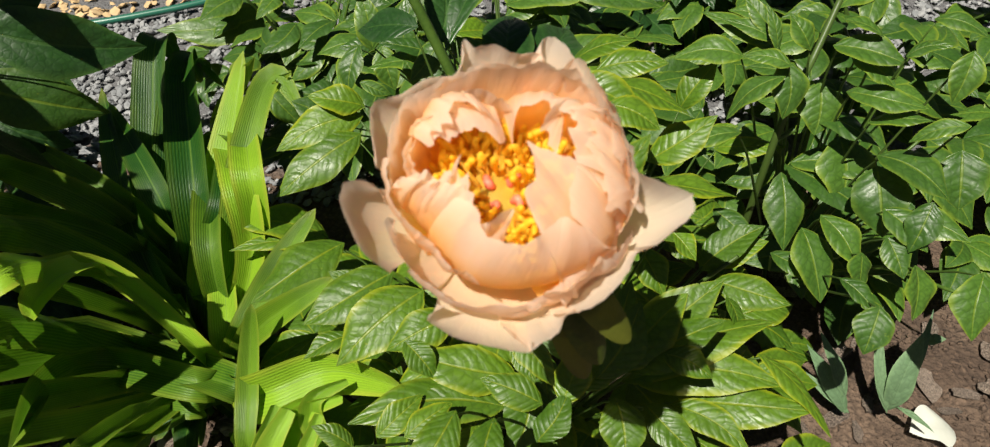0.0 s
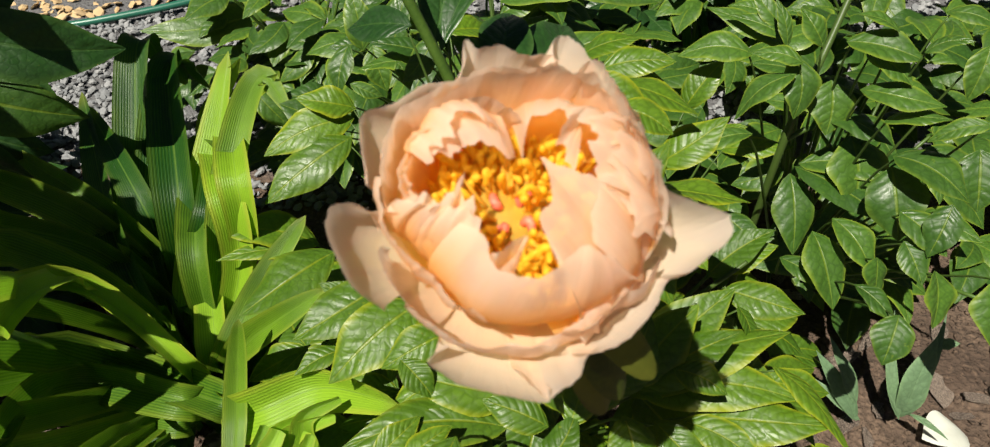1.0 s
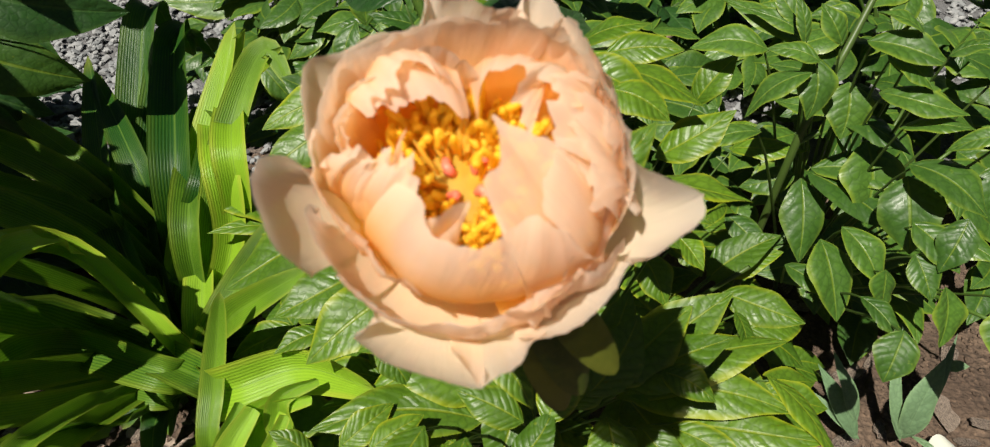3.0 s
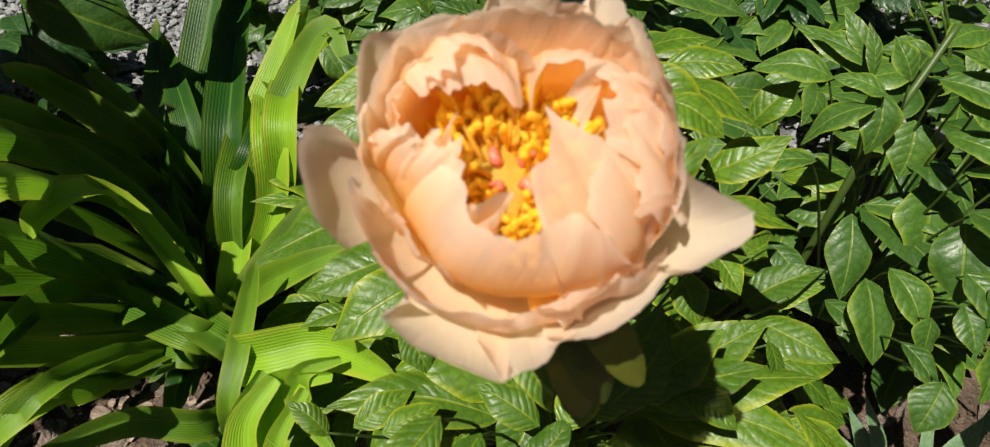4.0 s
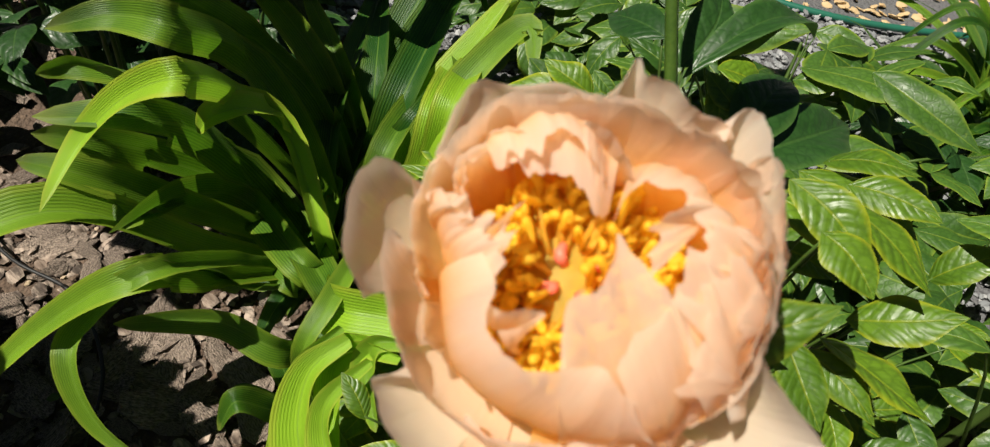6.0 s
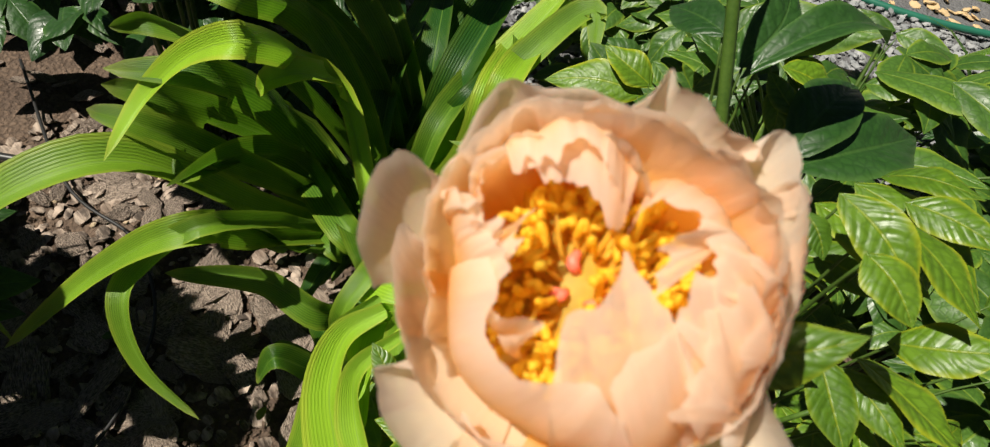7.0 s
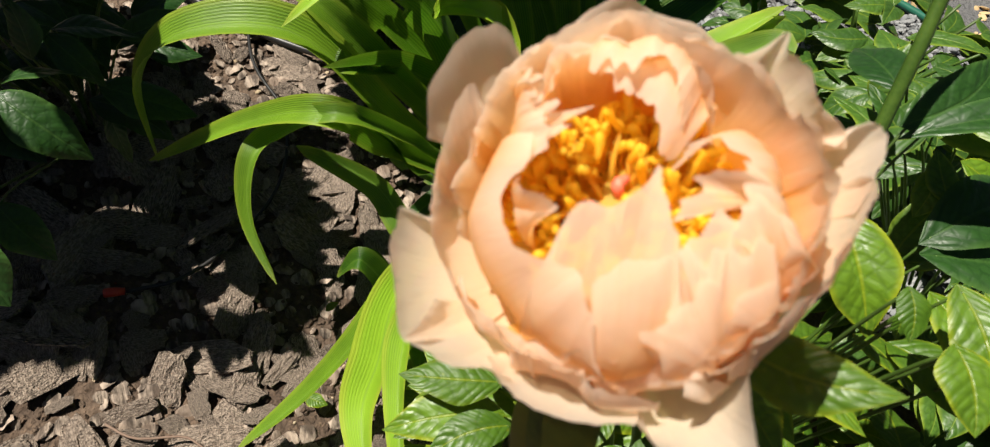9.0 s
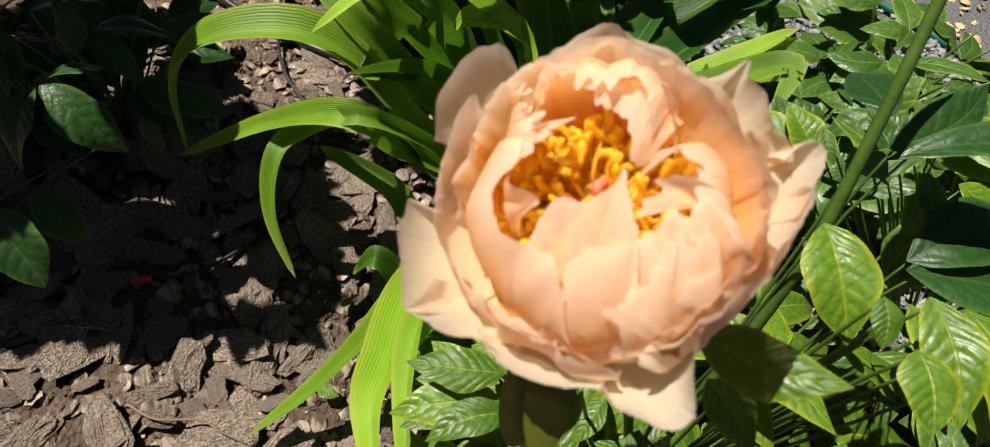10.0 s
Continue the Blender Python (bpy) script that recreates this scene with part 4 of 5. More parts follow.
stems(peony_back, (0.0, 1.5), 0.4, 9, 0.34, 33)
stems(peony_left, (-0.48, 1.72), 0.28, 8, 0.4, 37)
stems(peony_far, (1.0, 1.85), 0.4, 8, 0.4, 38)
stems(peony_edge, (1.45, 1.35), 0.3, 6, 0.32, 39)
stems(peony_dark, (-1.15, 1.15), 0.2, 5, 0.3, 34)
stems(peony_shade, (-0.85, 0.08), 0.2, 6, 0.28, 35)
stems(bark_shade_caster, (-1.0, -0.2), 0.3, 8, 0.95, 36)
attach(tube("stem", [(0.170, 0.680, 0.020), (0.140, 0.690, 0.400), (0.100, 0.710, 0.690), (0.045, 0.735, 0.842), (0.015, 0.750, 0.905), (-0.020, 0.765, 0.990)], [0.0065, 0.0045], STEM, None, 16, 8), peony)
attach(tube("stem", [(0.484, 0.972, 0.050), (0.484, 0.942, 0.537), (0.529, 1.016, 0.628), (0.560, 1.068, 0.695)], [0.006, 0.0045], STEM, None, 16, 8), peony_right)
attach(tube("stem", [(0.509, 0.946, 0.554), (0.497, 0.944, 0.546), (0.486, 0.941, 0.537)], [0.004, 0.003], STEM, None, 16, 8), peony_back)
attach(tube("stem", [(-0.474, 1.729, 0.173), (-0.482, 1.760, 0.230), (-0.490, 1.791, 0.287)], [0.004, 0.003], STEM, None, 16, 8), peony_back)
attach(tube("stem", [(0.023, 1.752, 0.203), (0.026, 1.776, 0.244), (0.030, 1.800, 0.285)], [0.004, 0.003], STEM, None, 16, 8), peony_back)
attach(tube("stem", [(0.438, 1.805, 0.117), (0.445, 1.841, 0.181), (0.452, 1.878, 0.244)], [0.004, 0.003], STEM, None, 16, 8), peony_back)
attach(tube("stem", [(0.031, 1.523, 0.374), (0.026, 1.544, 0.412), (0.020, 1.564, 0.451)], [0.004, 0.003], STEM, None, 16, 8), peony_back)
attach(tube("stem", [(-0.487, 1.609, 0.192), (-0.465, 1.661, 0.261), (-0.442, 1.712, 0.330)], [0.004, 0.003], STEM, None, 16, 8), peony_back)

# ---- the flower ----
CENTRE = np.array((0.1515, 0.3986, 0.9394))
E1 = np.array((0.935194, 0.35329, 0.024462))
E3 = np.array((0.126, -0.398, 0.909))
E3 = E3 - E1 * (E1 @ E3)
E3 /= np.linalg.norm(E3)
E2 = np.cross(E3, E1)
FLOWER = Matrix(((E1[0], E2[0], E3[0], CENTRE[0]), (E1[1], E2[1], E3[1], CENTRE[1]), (E1[2], E2[2], E3[2], CENTRE[2]), (0, 0, 0, 1)))
flower = new("peony_flower")
flower.matrix_world = FLOWER
tagged(flower, "open peach peony flower with ruffled petals and golden stamens", "flower")


def petal(span, mid, shoulder, rim, material, fold=1.0, rag=0.5, start=(7, -22)):
    """A cupped petal in millimetres: from its narrow base out through two control places, as (radius, height), spread between the
    turns of its two sides, to a curled rim; a third number of the shoulder is its radius at the second side; fold waves its face, rag frays its rim."""
    r = np.random.default_rng(int(abs(span[0] * 7 + rim[1][0] * 13 + rim[1][1])) % 9973)
    rows, cols = 26, 37
    off = Vector(r.uniform(0, 50, 3))
    line = smooth_line(rim, cols)
    pts = np.zeros((rows, cols, 3))
    half = 0.5 * (span[0] + span[1])
    near, far = shoulder[0], shoulder[-1] if len(shoulder) > 2 else shoulder[0]
    for j, v in enumerate(np.linspace(-1, 1, cols)):
        belly = (near + (far - near) * math.sin(0.25 * math.pi * (v + 1)), shoulder[1])
        fray = 1 + 0.016 * rag * (2.6 * noise.noise(off + Vector((v * 3.0, 0, 0))) + 2.2 * noise.noise(off + Vector((v * 8.0, 7, 0))))
        for i, s0 in enumerate(1 - (1 - np.linspace(0, 1, rows)) ** 1.4):
            s = s0 * fray
            k = 1 - s
            turn = radians(half + 0.5 * v * (span[1] - span[0]) * (0.3 + 0.7 * math.sin(0.5 * math.pi * min(1.0, s / 0.6))))
            c, d = math.cos(turn), math.sin(turn)
            wave = fold * (0.4 + 1.5 * s) * noise.noise(off + Vector((v * 2.3, s * 1.7, 3))) + s * (0.6 * fold * noise.noise(off + Vector((v * 7.0, s * 4.0, 9))) + 0.5 * noise.noise(off + Vector((v * 17.0, s * 3.0, 21))))
            p = np.array((0.0, 0.0, 0.0))
            for w, q in ((k**3, start), (3 * k * k * s, mid), (3 * k * s * s, belly)):
                p += w * np.array((q[0] * c, q[0] * d, q[1]))
            p += s**3 * line[j]
            pts[i, j] = p + wave * np.array((c, d, 0.6))
    return sheet("petal", pts * 0.001, material, flower)


# Outer guard petals, some spread wide, some close to the bowl; each by the turn of its sides and its rim.
petal((150, 196), (44, -30), (74, -16), [(-60, 0, 12), (-62, 10, 17), (-67, 15, 20), (-75, 17, 20), (-80, 11, 22), (-80, -1, 24), (-76, -19, 19), (-66, -32, 12)], PETAL_OUT, fold=0.5, rag=0.3)
petal((186, 222), (42, -30), (66, -12), [(-57, -10, 25), (-61, -9, 28), (-63, -13, 26), (-60, -25, 20), (-53, -41, 12)], PETAL_OUT, fold=0.6, rag=0.3)
petal((200, 262), (42, -32), (72, -16), [(-55, -34, 16), (-48, -45, 15), (-40, -53, 13), (-28, -58, 13), (-13, -62, 11), (1, -64, 8)], PETAL_OUT, fold=0.9, rag=0.6)
petal((218, 264), (42, -34), (74, -20), [(-42, -51, 2), (-54, -55, 7), (-51, -61, 8), (-43, -69, 10), (-29, -78, 13), (-14, -85, 17), (-10, -80, 12)], PETAL_OUT, fold=0.7, rag=0.5)
petal((252, 286), (42, -34), (72, -20), [(-20, -69, 6), (-15, -80, 13), (-13, -85, 17), (-5, -83, 15), (3, -80, 12), (10, -72, 8), (17, -69, 2)], PETAL_OUT, fold=0.8, rag=0.5)
petal((276, 322), (42, -34), (72, -14), [(6, -70, 4), (15, -72, 6), (25, -71, 7), (36, -68, 8), (46, -61, 9), (55, -51, 10)], PETAL_OUT, fold=0.9, rag=0.8)
petal((316, 352), (46, -34), (78, -18), [(55, -47, 4), (63, -50, 12), (73, -47, 19), (82, -43, 24), (85, -36, 27), (83, -33, 27), (74, -24, 23), (67, -15, 18), (65, -5, 10)], PETAL_OUT, fold=0.9, rag=0.3)
petal((342, 392), (46, -32), (80, -6), [(62, -18, 12), (64, -10, 18), (64, 3, 21), (65, 17, 22), (63, 29, 22), (61, 41, 20)], PETAL_OUT, fold=1.2, rag=0.7)
petal((384, 412), (46, -32), (78, -8), [(65, 26, 16), (62, 41, 20), (60, 50, 21), (56, 57, 20), (52, 58, 17)], PETAL_OUT, fold=0.9, rag=0.5)
petal((404, 432), (44, -30), (76, -8), [(58, 48, 12), (55, 57, 18), (52, 65, 20), (49, 71, 20), (44, 73, 20), (40, 70, 19), (39, 62, 14)], PETAL_OUT, fold=0.6, rag=0.3)
petal((426, 462), (44, -30), (76, -8), [(42, 63, 14), (36, 67, 17), (28, 68, 18), (21, 71, 18), (13, 76, 18), (5, 78, 18), (0, 83, 18), (-2, 73, 17), (-8, 64, 13)], PETAL_OUT, fold=0.8, rag=0.5)
petal((460, 512), (44, -30), (77, -6), [(-6, 64, 15), (-15, 65, 17), (-27, 63, 17), (-39, 59, 16), (-50, 61, 16), (-56, 57, 16), (-59, 42, 17), (-61, 26, 15)], PETAL_OUT, fold=0.9, rag=0.6)
# Close-set petals between the guards and the bowl.
def arc(turn, width, radius, height):
    """A wavy rim about one turn of the flower."""
    r = np.random.default_rng(turn + 31)
    out = []
    for k in range(6):
        a, q = radians(turn + width * (k / 5 - 0.5)), radius + r.normal(0, 1.6)
        out.append((q * math.cos(a), q * math.sin(a), height + r.normal(0, 1.4) - 5.0 * abs(k / 2.5 - 1) ** 3))
    return (turn - 0.5 * width, turn + 0.5 * width), out


for turn, width, radius, height, lobe in ((-16, 44, 65, 22, PETAL_OUT), (12, 44, 64, 25, PETAL_IN), (44, 50, 60, 29, PETAL_IN), (84, 56, 60, 29, PETAL_IN), (124, 54, 60, 28, PETAL_IN)):
    span, rim = arc(turn, width, radius, height)
    petal(span, (46, -32), (68, -10), rim, lobe, fold=1.4, rag=0.5)
for turn, width, radius, height in ((-4, 38, 60, 29), (24, 40, 60, 30), (316, 40, 58, 24), (292, 40, 60, 19)):
    span, rim = arc(turn, width, radius, height)
    petal(span, (44, -32), (64, -6), rim, PETAL_IN, fold=1.5, rag=0.6)
# Pale lobes outside the bowl.
petal((284, 322), (48, -34), (80, -10), [(10, -62, 4), (14, -55, 9), (20, -51, 12), (30, -48, 14), (36, -53, 14), (42, -52, 14), (52, -43, 12), (56, -40, 8)], PETAL_OUT, fold=1.2, rag=1.0)
petal((316, 350), (48, -34), (84, -4), [(34, -49, 8), (35, -40, 16), (37, -35, 19), (43, -30, 21), (50, -29, 21), (56, -25, 19), (60, -34, 16), (63, -23, 10)], PETAL_OUT, fold=1.2, rag=1.0)
petal((254, 290), (46, -34), (76, -14), [(-21, -58, 4), (-12, -61, 7), (-3, -61, 8), (7, -58, 10), (15, -57, 11), (20, -61, 5)], PETAL_OUT, fold=0.8, rag=0.6)
# The bowl: broad incurved petals.
petal((128, 52), (38, -28), (52, -8), [(-36, 44, 28), (-24, 50, 31), (-11, 53, 32), (5, 54, 33), (20, 52, 33), (37, 47, 32), (45, 43, 28)], PETAL_IN, fold=1.0, rag=0.8)
petal((68, 14), (42, -30), (60, -2), [(25, 52, 30), (37, 48, 33), (47, 43, 33), (53, 34, 32), (56, 21, 31), (57, 14, 27)], PETAL_IN, fold=1.2, rag=0.9)
petal((30, -28), (46, -32), (72, 2), [(55, 29, 28), (58, 15, 30), (60, 2, 29), (60, -11, 26), (55, -22, 26), (53, -30, 22)], PETAL_IN, fold=1.4, rag=1.0)
petal((112, 170), (42, -30), (60, -2), [(-21, 51, 28), (-32, 48, 30), (-42, 43, 31), (-49, 33, 31), (-53, 20, 30), (-56, 8, 26)], PETAL_IN, fold=1.0, rag=0.8)
petal((150, 206), (46, -30), (76, 4, 60), [(-53, 20, 28), (-56, 9, 29), (-57, -2, 28), (-54, -12, 27), (-48, -21, 26), (-43, -26, 22)], PETAL_IN, fold=1.0, rag=0.8)
petal((196, 240), (42, -32), (58, 6), [(-50, -21, 22), (-43, -29, 27), (-38, -39, 26), (-32, -43, 24), (-27, -49, 20)], PETAL_IN, fold=1.0, rag=1.0)
# Inner ruffled petals round the stamens.
petal((166, 222), (44, -30), (70, 10, 58), [(-51, 2, 32), (-47, 9, 34), (-42, 0, 37), (-39, 5, 37), (-36, -2, 38), (-32, 1, 38), (-27, -1, 38), (-24, 9, 30), (-25, -3, 36), (-25, -13, 36)], PETAL_IN, fold=1.4, rag=2.2)
petal((172, 214), (42, -28), (64, 14, 56), [(-44, 7, 33), (-40, 0, 35), (-35, -3, 36), (-29, -4, 37), (-25, -9, 37), (-23, -19, 37)], PETAL_IN, fold=1.6, rag=1.6)
petal((200, 318), (46, -34), (62, 13, 78), [(-27, -10, 36), (-23, -24, 38), (-19, -33, 38), (-9, -39, 38), (3, -39, 39), (12, -36, 40), (19, -36, 40), (24, -38, 37), (30, -42, 31), (34, -48, 22)], PETAL_IN, fold=0.9, rag=0.9)
petal((282, 340), (52, -32), (80, 18), [(5, -39, 36), (3, -26, 41), (9, -13, 42), (11, -1, 43), (19, -2, 42), (27, -5, 41), (34, -13, 38), (40, -24, 32)], PETAL_IN, fold=1.1, rag=0.7)
petal((308, 350), (52, -32), (87, 12), [(21, -34, 38), (27, -20, 39), (32, -5, 40), (39, 4, 39), (43, -6, 37), (45, -20, 33), (42, -33, 28)], PETAL_IN, fold=1.4, rag=1.2)
petal((326, 372), (50, -30), (87, 12), [(40, -28, 32), (42, -12, 36), (44, 0, 38), (49, 11, 37), (53, 4, 34), (54, -10, 30), (52, -20, 26)], PETAL_IN, fold=1.6, rag=1.2)
petal((338, 388), (50, -28), (84, 17), [(34, -11, 38), (35, 1, 41), (38, 14, 41), (44, 22, 39), (49, 17, 36), (52, 7, 32)], PETAL_IN, fold=1.6, rag=1.2)
petal((44, 4), (46, -26), (72, 30), [(23, -3, 36), (21, 8, 38), (23, 15, 42), (28, 21, 43), (33, 24, 42), (37, 15, 40), (39, 5, 38)], PETAL_IN, fold=2.0, rag=1.4)
petal((80, 34), (44, -24), (66, 30), [(8, 15, 18), (9, 20, 32), (13, 26, 36), (23, 26, 38), (31, 23, 39), (36, 21, 34)], PETAL_IN, fold=1.6, rag=1.0)
petal((88, 134), (44, -24), (64, 44), [(6, 19, 18), (1, 21, 26), (-7, 23, 29), (-15, 27, 29), (-22, 25, 30), (-29, 23, 30), (-34, 26, 30)], PETAL_IN, fold=2.4, rag=1.0)
petal((98, 140), (44, -24), (68, 38), [(2, 26, 28), (-5, 30, 36), (-10, 37, 38), (-18, 33, 38), (-25, 29, 37), (-31, 26, 35), (-36, 22, 32)], PETAL_IN, fold=2.4, rag=1.4)
petal((82, 112), (36, -24), (44, 10), [(13, 27, 26), (8, 33, 34), (2, 39, 36), (-7, 42, 36), (-14, 39, 34)], PETAL_IN, fold=1.2, rag=0.7)
petal((124, 166), (40, -24), (56, 12), [(-20, 36, 34), (-30, 34, 35), (-40, 29, 34), (-45, 19, 34), (-46, 12, 32), (-43, 7, 28)], PETAL_IN, fold=1.6, rag=1.2)
petal((136, 176), (38, -24), (54, 8), [(-28, 32, 31), (-37, 28, 32), (-42, 21, 31), (-43, 14, 29), (-40, 9, 24)], PETAL_IN, fold=1.6, rag=1.0)
petal((226, 258), (30, -18), (42, 16), [(-23, -22, 30), (-17, -26, 36), (-10, -24, 38), (-4, -24, 37), (-8, -27, 34), (-17, -31, 28)], PETAL_IN, fold=0.5, rag=0.4)


def stamen(k):
    """A filament with a bent, lobed anther at its end."""
    a, q = k * 2.39996, 7.0 + 22.0 * math.sqrt((k + 0.5) / 360)
    r = np.random.default_rng(k)
    lean = 0.3 + 0.022 * q
    b = np.array((math.cos(a) * q * 0.6, math.sin(a) * q * 0.6, -17))
    h = r.uniform(19, 31) - 0.1 * q
    d = np.array((math.cos(a) * lean, math.sin(a) * lean, 1.0)) + r.normal(0, 0.2, 3)
    d /= np.linalg.norm(d)
    m, e = b + d * h * 0.5 + r.normal(0, 2.4, 3), b + d * h
    f = e + (d + r.normal(0, 0.6, 3)) * r.uniform(4.5, 8.5)
    g = (e + f) * 0.5 + r.normal(0, 1.3, 3)
    w = r.uniform(1.05, 1.5) * 0.001
    ob = tube("stamen", [b * 0.001, m * 0.001, e * 0.001], [0.0012, 0.0009], FILAMENT, flower, 6, 6)
    tube("anther", [e * 0.001, g * 0.001, f * 0.001], [0.7 * w, 1.5 * w, 1.25 * w, 1.7 * w, 0.7 * w], ANTHER, ob, 7, 6)


for k in range(360):
    stamen(k)
tube("stamen_disc", [(0, 0, -0.024), (0, 0, -0.009), (0, 0, -0.003)], [0.009, 0.027, 0.006], FILAMENT, flower, 8, 18)
for k in range(4):
    a = 0.6 + k * 1.57
    c, s = math.cos(a), math.sin(a)
    pod = tube("carpel", [(0.002 * c, 0.002 * s, -0.02), (0.005 * c, 0.005 * s, -0.012), (0.0065 * c, 0.0065 * s, -0.003)], [0.003, 0.0042, 0.002], CARPEL, flower, 8, 8)
    tube("stigma", [(0.0062 * c, 0.0062 * s, -0.004), (0.0085 * c - 0.002 * s, 0.0085 * s + 0.002 * c, 0.001), (0.0125 * c + 0.001 * s, 0.0125 * s - 0.001 * c, -0.0005)], [0.0018, 0.0027, 0.0018], STIGMA, pod, 7, 7)
for tip, wide in (((0.034, -0.095, -0.102), 0.024), ((0.043, -0.09, -0.09), 0.024), ((0.053, -0.086, -0.052), 0.022), ((0.075, -0.02, -0.09), 0.026), ((-0.03, 0.012, -0.058), 0.022)):
    foot, tip = np.array((0.25 * tip[0], 0.25 * tip[1], -0.036)), np.array(tip)
    axis = tip - foot
    side = np.cross(axis, np.array((tip[0] * 6, -0.6, 0.4)))
    side /= np.linalg.norm(side)
    out = np.cross(side, axis)
    out /= np.linalg.norm(out)
    pts = np.zeros((13, 7, 3))
    for m, u in enumerate(1 - (1 - np.linspace(0, 1, 13)) ** 1.6):
        w = 0.5 * wide * (0.45 + 0.55 * math.sin(1.57 * min(1.0, u / 0.6))) * math.sqrt(max(0.02, 1 - max(0.0, (u - 0.55) / 0.45) ** 2.2))
        for n, v in enumerate(np.linspace(-1, 1, 7)):
            pts[m, n] = foot + axis * u + side * v * w + out * (0.012 * math.sin(3.14 * u) - 0.25 * w * v * v)
    sheet("sepal", pts, SEPAL, flower, "olive green sepal with a yellow tip")
tube("receptacle", [(0, 0, -0.034), (0, 0, -0.027), (0, 0, -0.018)], [0.004, 0.011, 0.009], STEM, flower, 8, 10)
IN = FLOWER.inverted()
tube("stem", [tuple(IN @ Vector(p)) for p in ((0.17, 0.66, 0.02), (0.16, 0.6, 0.45), (0.15, 0.47, 0.78), tuple(FLOWER @ Vector((0, 0, -0.03))))], [0.0055, 0.0048, 0.004, 0.004], STEM, flower, 16, 10)

# ---- bark, soil crumbs and small things on the ground ----
def chip_mesh(seed):
    """A flat, flaky plate of bark about 1 long, oval with a splintered rim and a stepped top."""
    r = np.random.default_rng(seed)
    n, wide = 16, r.uniform(0.16, 0.25)
    blunt, off = r.uniform(2.0, 3.2), Vector(r.uniform(0, 40, 3))
    rim = []
    for k in range(n):
        a = 2 * math.pi * k / n
        c, d = math.cos(a), math.sin(a)
        q = (abs(c) ** blunt + abs(d) ** blunt) ** (-1 / blunt) * (1 + 0.22 * noise.noise(off + Vector((c * 1.6, d * 1.6, 0)))) * r.uniform(0.84, 1.1)
        rim.append((0.5 * q * c, wide * q * d))
    bow = r.uniform(-0.1, 0.14)

    def ring(scale, height, rough):
        return [(x * scale + r.normal(0, rough), y * scale + r.normal(0, 0.6 * rough), height + bow * (0.25 - x * x) + 0.5 * bow * (0.1 - y * y) + r.normal(0, 0.6 * rough)) for x, y in rim]

    verts = ring(0.98, -0.03, 0.014) + ring(1.0, 0.012, 0.014) + ring(0.84, 0.016, 0.02) + ring(0.78, 0.04, 0.018) + ring(0.42, 0.042, 0.024)
    verts.append((0.0, 0.0, 0.045 + 0.3 * bow))
    faces = [tuple(range(n))[::-1]]
    for base in range(0, 4 * n, n):
        faces += [(base + k, base + (k + 1) % n, base + n + (k + 1) % n, base + n + k) for k in range(n)]
    faces += [(4 * n + k, 4 * n + (k + 1) % n, 5 * n) for k in range(n)]
    me = bpy.data.meshes.new("bark_chip")
    me.from_pydata(verts, [], faces)
    me.materials.append(BARK)
    return me


CHIPS = [chip_mesh(50 + k) for k in range(14)]
bark = empty("bark_mulch", (-0.45, 0.3, 0.0), "brown flaky pine bark chips spread over soil", "mulch", kind="structure")


def chips(count, area, big, seed):
    r = np.random.default_rng(seed)
    for _ in range(count):
        x, y = r.uniform(area[0], area[1]), r.uniform(area[2], area[3])
        ob = new("bark_chip", CHIPS[r.integers(len(CHIPS))])
        size = big * (0.35 + 0.65 * r.beta(1.2, 2.4))
        z = lumps(x, y - 0.8) + size * 0.05 + r.uniform(0.0, 0.014)
        ob.matrix_world = pose(x, y, z, r.normal(0, 16), r.normal(0, 13), r.uniform(0, 360)) @ Matrix.Diagonal((size, size * r.uniform(0.85, 1.5), size * r.uniform(0.6, 1.1), 1))
        attach(ob, bark)


chips(230, (-1.15, 0.08, -0.22, 0.72), 0.15, 71)
chips(34, (-0.75, 0.02, -0.2, 0.6), 0.24, 76)
chips(90, (-0.75, 0.08, -0.2, 0.6), 0.08, 74)
chips(60, (-1.3, 0.1, 0.1, 1.25), 0.1, 72)
chips(110, (-1.95, -1.1, 0.0, 1.3), 0.13, 75)
chips(36, (0.6, 1.4, 0.7, 1.3), 0.1, 73)
scatter("soil_crumbs", SOIL, 5200, (-1.2, 0.25, -0.35, 0.95), 0.0075, 0.8, "small crumbs and clods of dry brown soil", "soil", seed=8)
scatter("soil_crumbs", SOIL, 1600, (0.55, 1.4, 0.65, 1.35), 0.008, 0.8, "small crumbs and clods of brown soil by the tulips", "soil", seed=9)
scatter("pale_grit", PALE_GRIT, 420, (-1.0, 0.2, -0.3, 0.8), 0.006, 0.7, "pale bits of dry wood and grit on the soil", "grit", seed=12)
scatter("bark_crumbs", BARK, 2600, (-1.2, 0.25, -0.35, 0.95), 0.017, 0.3, "small splinters of pine bark on the soil", "mulch", seed=10)

pipe = tube("drip_pipe", [(-0.43, 0.11, 0.03), (-0.437, 0.2, 0.028), (-0.5, 0.306, 0.03), (-0.606, 0.396, 0.03), (-0.774, 0.44, 0.028), (-0.98, 0.41, 0.03), (-1.4, 0.5, 0.03)], [0.0035, 0.0035], PIPE, None, 50, 8)
tagged(pipe, "thin black drip irrigation pipe lying on bark", "pipe")
main_pipe = tube("irrigation_pipe", [(-1.75, 0.0, 0.03), (-1.34, 0.198, 0.03), (-1.17, 0.312, 0.032), (-1.06, 0.4, 0.032), (-0.93, 0.56, 0.03), (-0.8, 0.8, 0.02)], [0.0085, 0.0085], PIPE, None, 40, 10)
tagged(main_pipe, "thicker dark grey irrigation pipe lying on bark", "pipe")
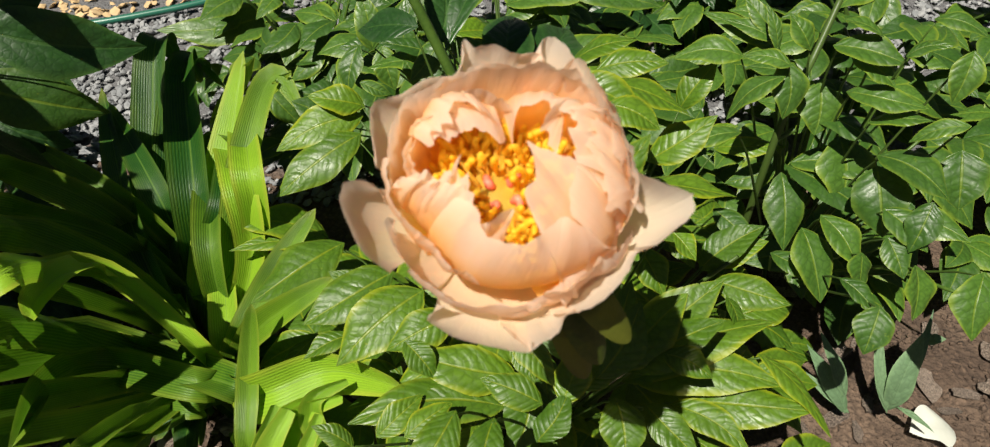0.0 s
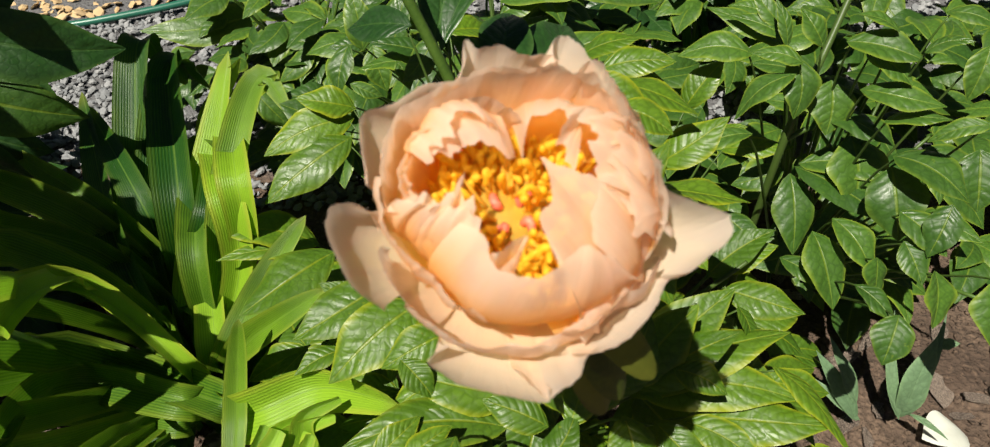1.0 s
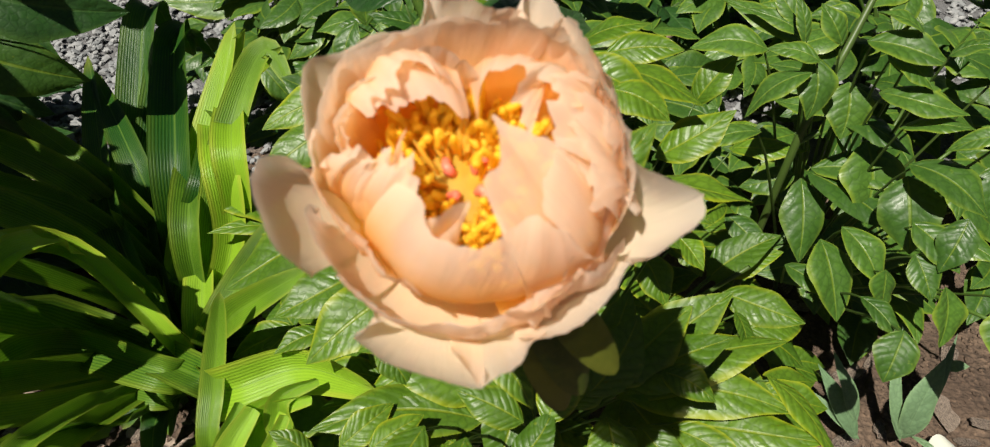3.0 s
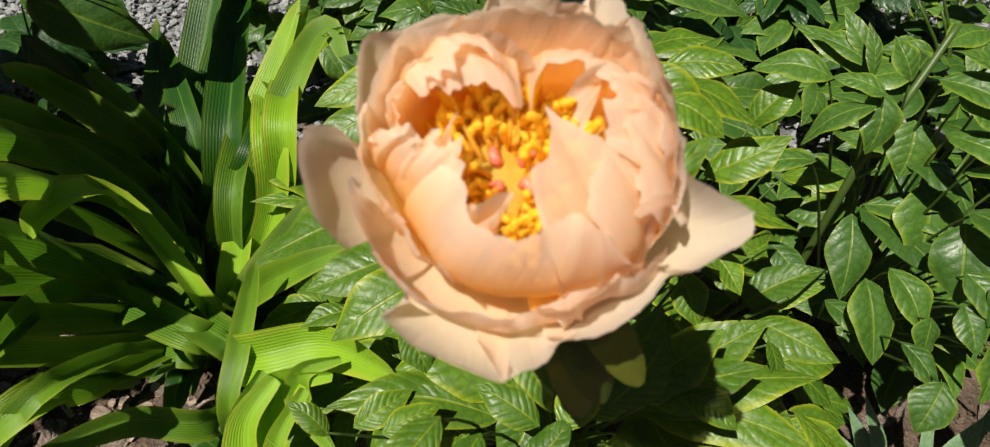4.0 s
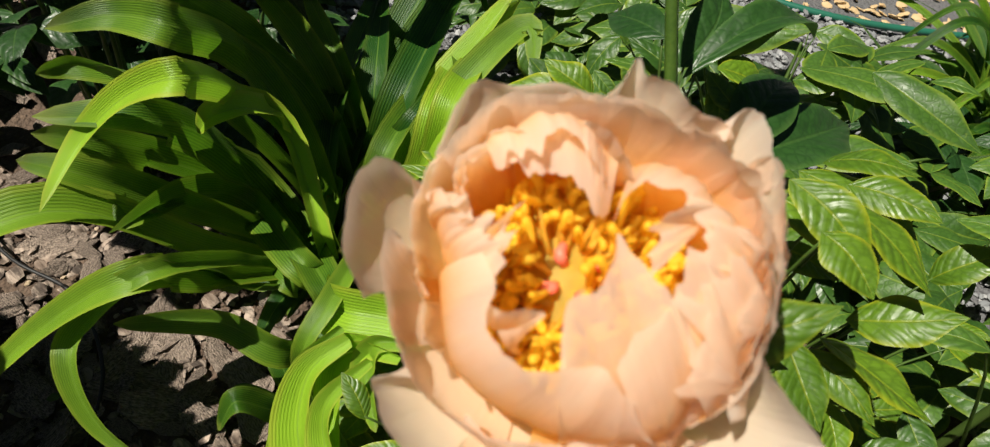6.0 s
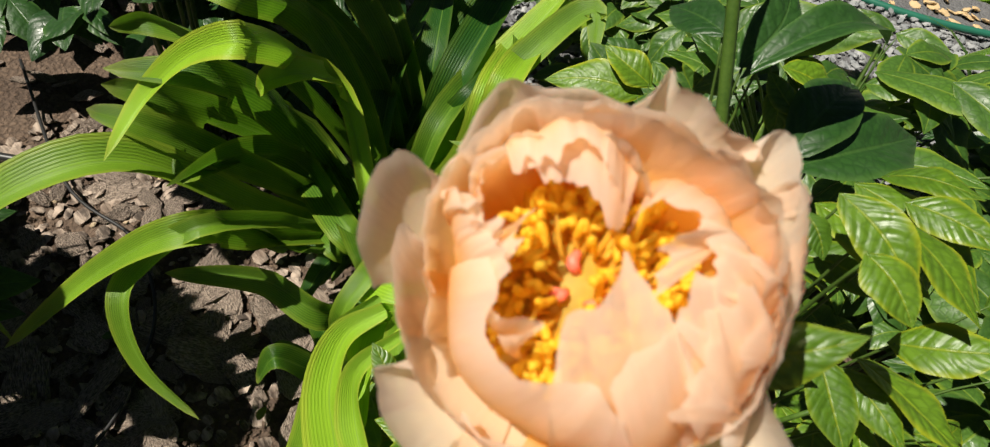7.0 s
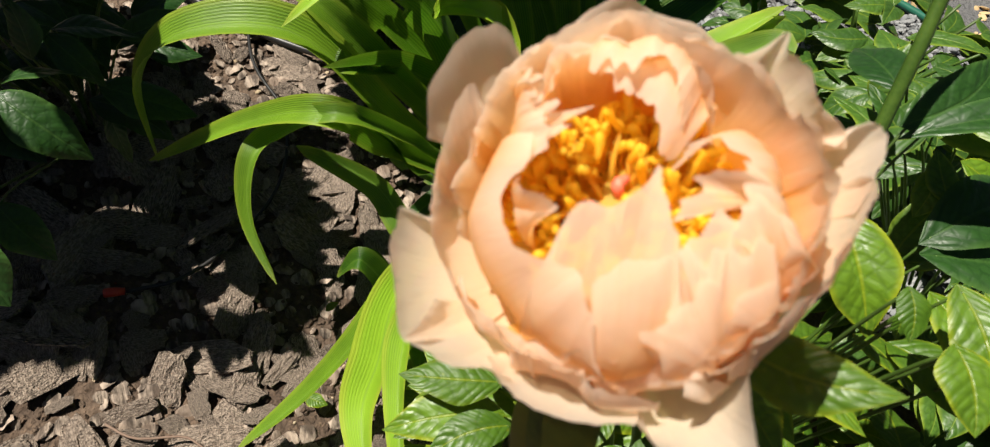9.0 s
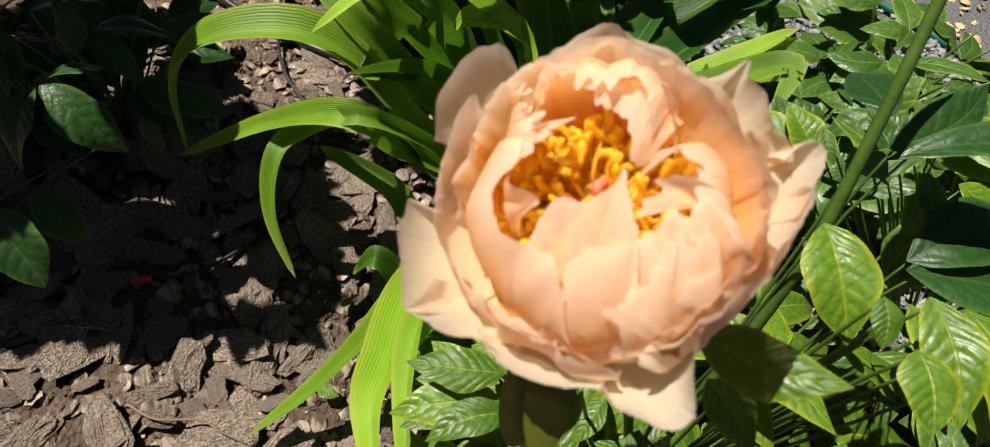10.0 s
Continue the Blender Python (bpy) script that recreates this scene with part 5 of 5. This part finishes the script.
cap = tube("pipe_cap", [(-0.432, 0.078, 0.036), (-0.431, 0.09, 0.036), (-0.43, 0.108, 0.032)], [0.0075, 0.008, 0.006], RED, None, 6, 12)
tagged(cap, "small red plastic end cap on the drip pipe", "pipe cap")
hose = tube("garden_hose", [(-2.4, 2.05, 0.02), (-1.6, 2.08, 0.02), (-1.2, 2.2, 0.02), (-0.7, 2.46, 0.02), (-0.06, 2.64, 0.02), (0.53, 3.05, 0.02), (1.4, 3.6, 0.02)], [0.012, 0.012], HOSE, None, 60, 10)
tagged(hose, "dark green garden hose along the gravel edge", "hose")
twig = tube("twig", [(0.34, 1.76, 0.07), (0.4, 1.86, 0.11), (0.48, 1.97, 0.1), (0.54, 2.1, 0.13), (0.62, 2.2, 0.16)], [0.006, 0.005, 0.0035, 0.002], TWIG, None, 18, 7)
tagged(twig, "bare dry brown twig lying in the grass", "twig")
side_twig = tube("side_twig", [(0.48, 1.97, 0.1), (0.46, 2.02, 0.14), (0.47, 2.08, 0.17)], [0.003, 0.0015], TWIG, twig, 8, 6)


dry_twig = tube("twig", [(-0.21, 0.06, 0.035), (-0.173, 0.098, 0.042), (-0.156, 0.16, 0.04), (-0.129, 0.185, 0.044), (-0.1, 0.222, 0.034)], [0.0022, 0.002, 0.0012], TWIG, None, 16, 6)
tagged(dry_twig, "thin reddish brown dry twig lying on bark", "twig")
for spot, tip, wide in (((-0.306, 0.408, 0.032), (-0.314, 0.432, 0.036), 0.014), ((-0.17, 0.34, 0.03), (-0.142, 0.37, 0.034), 0.024), ((-0.6, 0.3, 0.04), (-0.585, 0.325, 0.045), 0.012)):
    scrap, _ = leaf_points(spot, tip, wide, np.array((0, 0, 1.0)), 0.1, 0.3)
    tagged(sheet("leaf_scrap", scrap, LEAF, None), "small yellow-green scrap of leaf on the bark", "leaf", "leaf scraps")


def blades(name, centre, spread, count, height, seed, label):
    """A tuft of thin grassy leaves as one mesh."""
    r = np.random.default_rng(seed)
    verts, faces, uvs = [], [], []
    for _ in range(count):
        a, q = r.uniform(0, 6.28), math.sqrt(r.uniform(0, 1))
        x, y = centre[0] + spread[0] * q * math.cos(a), centre[1] + spread[1] * q * math.sin(a)
        b, h, w = r.uniform(0, 6.28), height * r.uniform(0.5, 1.0), r.uniform(0.004, 0.011)
        c, s, n = math.cos(b), math.sin(b), len(verts)
        for k in range(6):
            t = k / 5
            d = 0.7 * h * t * t
            z = h * (t - 0.45 * t**3)
            ww = w * (1 - t**2) + 0.0004
            for g in (-1, 1):
                verts.append((x + d * c - g * ww * s, y + d * s + g * ww * c, z))
                uvs.append((t, 0.5 + 0.5 * g))
        faces += [(n + 2 * k, n + 2 * k + 1, n + 2 * k + 3, n + 2 * k + 2) for k in range(5)]
    ob = mesh_object(name, verts, faces, BLADE, None, uvs)
    ob["tone"] = 0.25
    return tagged(ob, label, "grass", kind="stuff")


Plant.thing = empty("daylily", (0.5, 2.3, 0.0), "daylily clump with thin arching leaves beside gravel", "plant")
strap_spray(Plant.thing, (0.46, 2.32), 46, 23, 0.55, 0.46, 0.022, 0.55)
strap_spray(Plant.thing, (0.5, 2.2), 40, 24, 0.5, 0.24, 0.026, 0.2)
blades("grass", (0.55, 2.05), (0.42, 0.4), 90, 0.36, 41, "tufts of thin green grassy leaves by the path")
blades("grass", (0.75, 2.6), (0.5, 0.3), 150, 0.42, 42, "tall thin grassy leaves behind the gravel path")
Plant.thing = empty("tulip", (0.73, 0.86, 0.0), "spent tulip with limp grey-green leaves in soil", "plant", "spent tulips")
Plant.material, Plant.stalks = LEAF_PALE, False
leaflet((0.690, 0.785, 0.059), (0.609, 0.852, 0.167), 0.026)
leaflet((0.695, 0.785, 0.061), (0.606, 0.844, 0.109), 0.014)
leaflet((0.684, 0.799, 0.089), (0.633, 0.872, 0.178), 0.025)
Plant.thing = empty("tulip", (0.81, 0.85, 0.0), "spent tulip with a pale seed pod in soil", "plant", "spent tulips")
leaflet((0.751, 0.781, 0.086), (0.773, 0.843, 0.231), 0.038)
leaflet((0.748, 0.777, 0.082), (0.721, 0.888, 0.235), 0.015)
leaflet((0.755, 0.789, 0.093), (0.794, 0.879, 0.244), 0.016)
leaflet((0.784, 0.846, 0.199), (0.813, 0.842, 0.214), 0.017)
leaflet((0.761, 0.784, 0.093), (0.808, 0.740, 0.093), 0.010)
pts, _ = leaf_points((0.885, 0.785, 0.02), (0.8, 0.77, 0.035), 0.075, np.array((0, 0, 1.0)), 0.15, 0.25)
tagged(sheet("fallen_petal", pts, PALE, None), "pale greenish white fallen petal lying on soil", "petal")
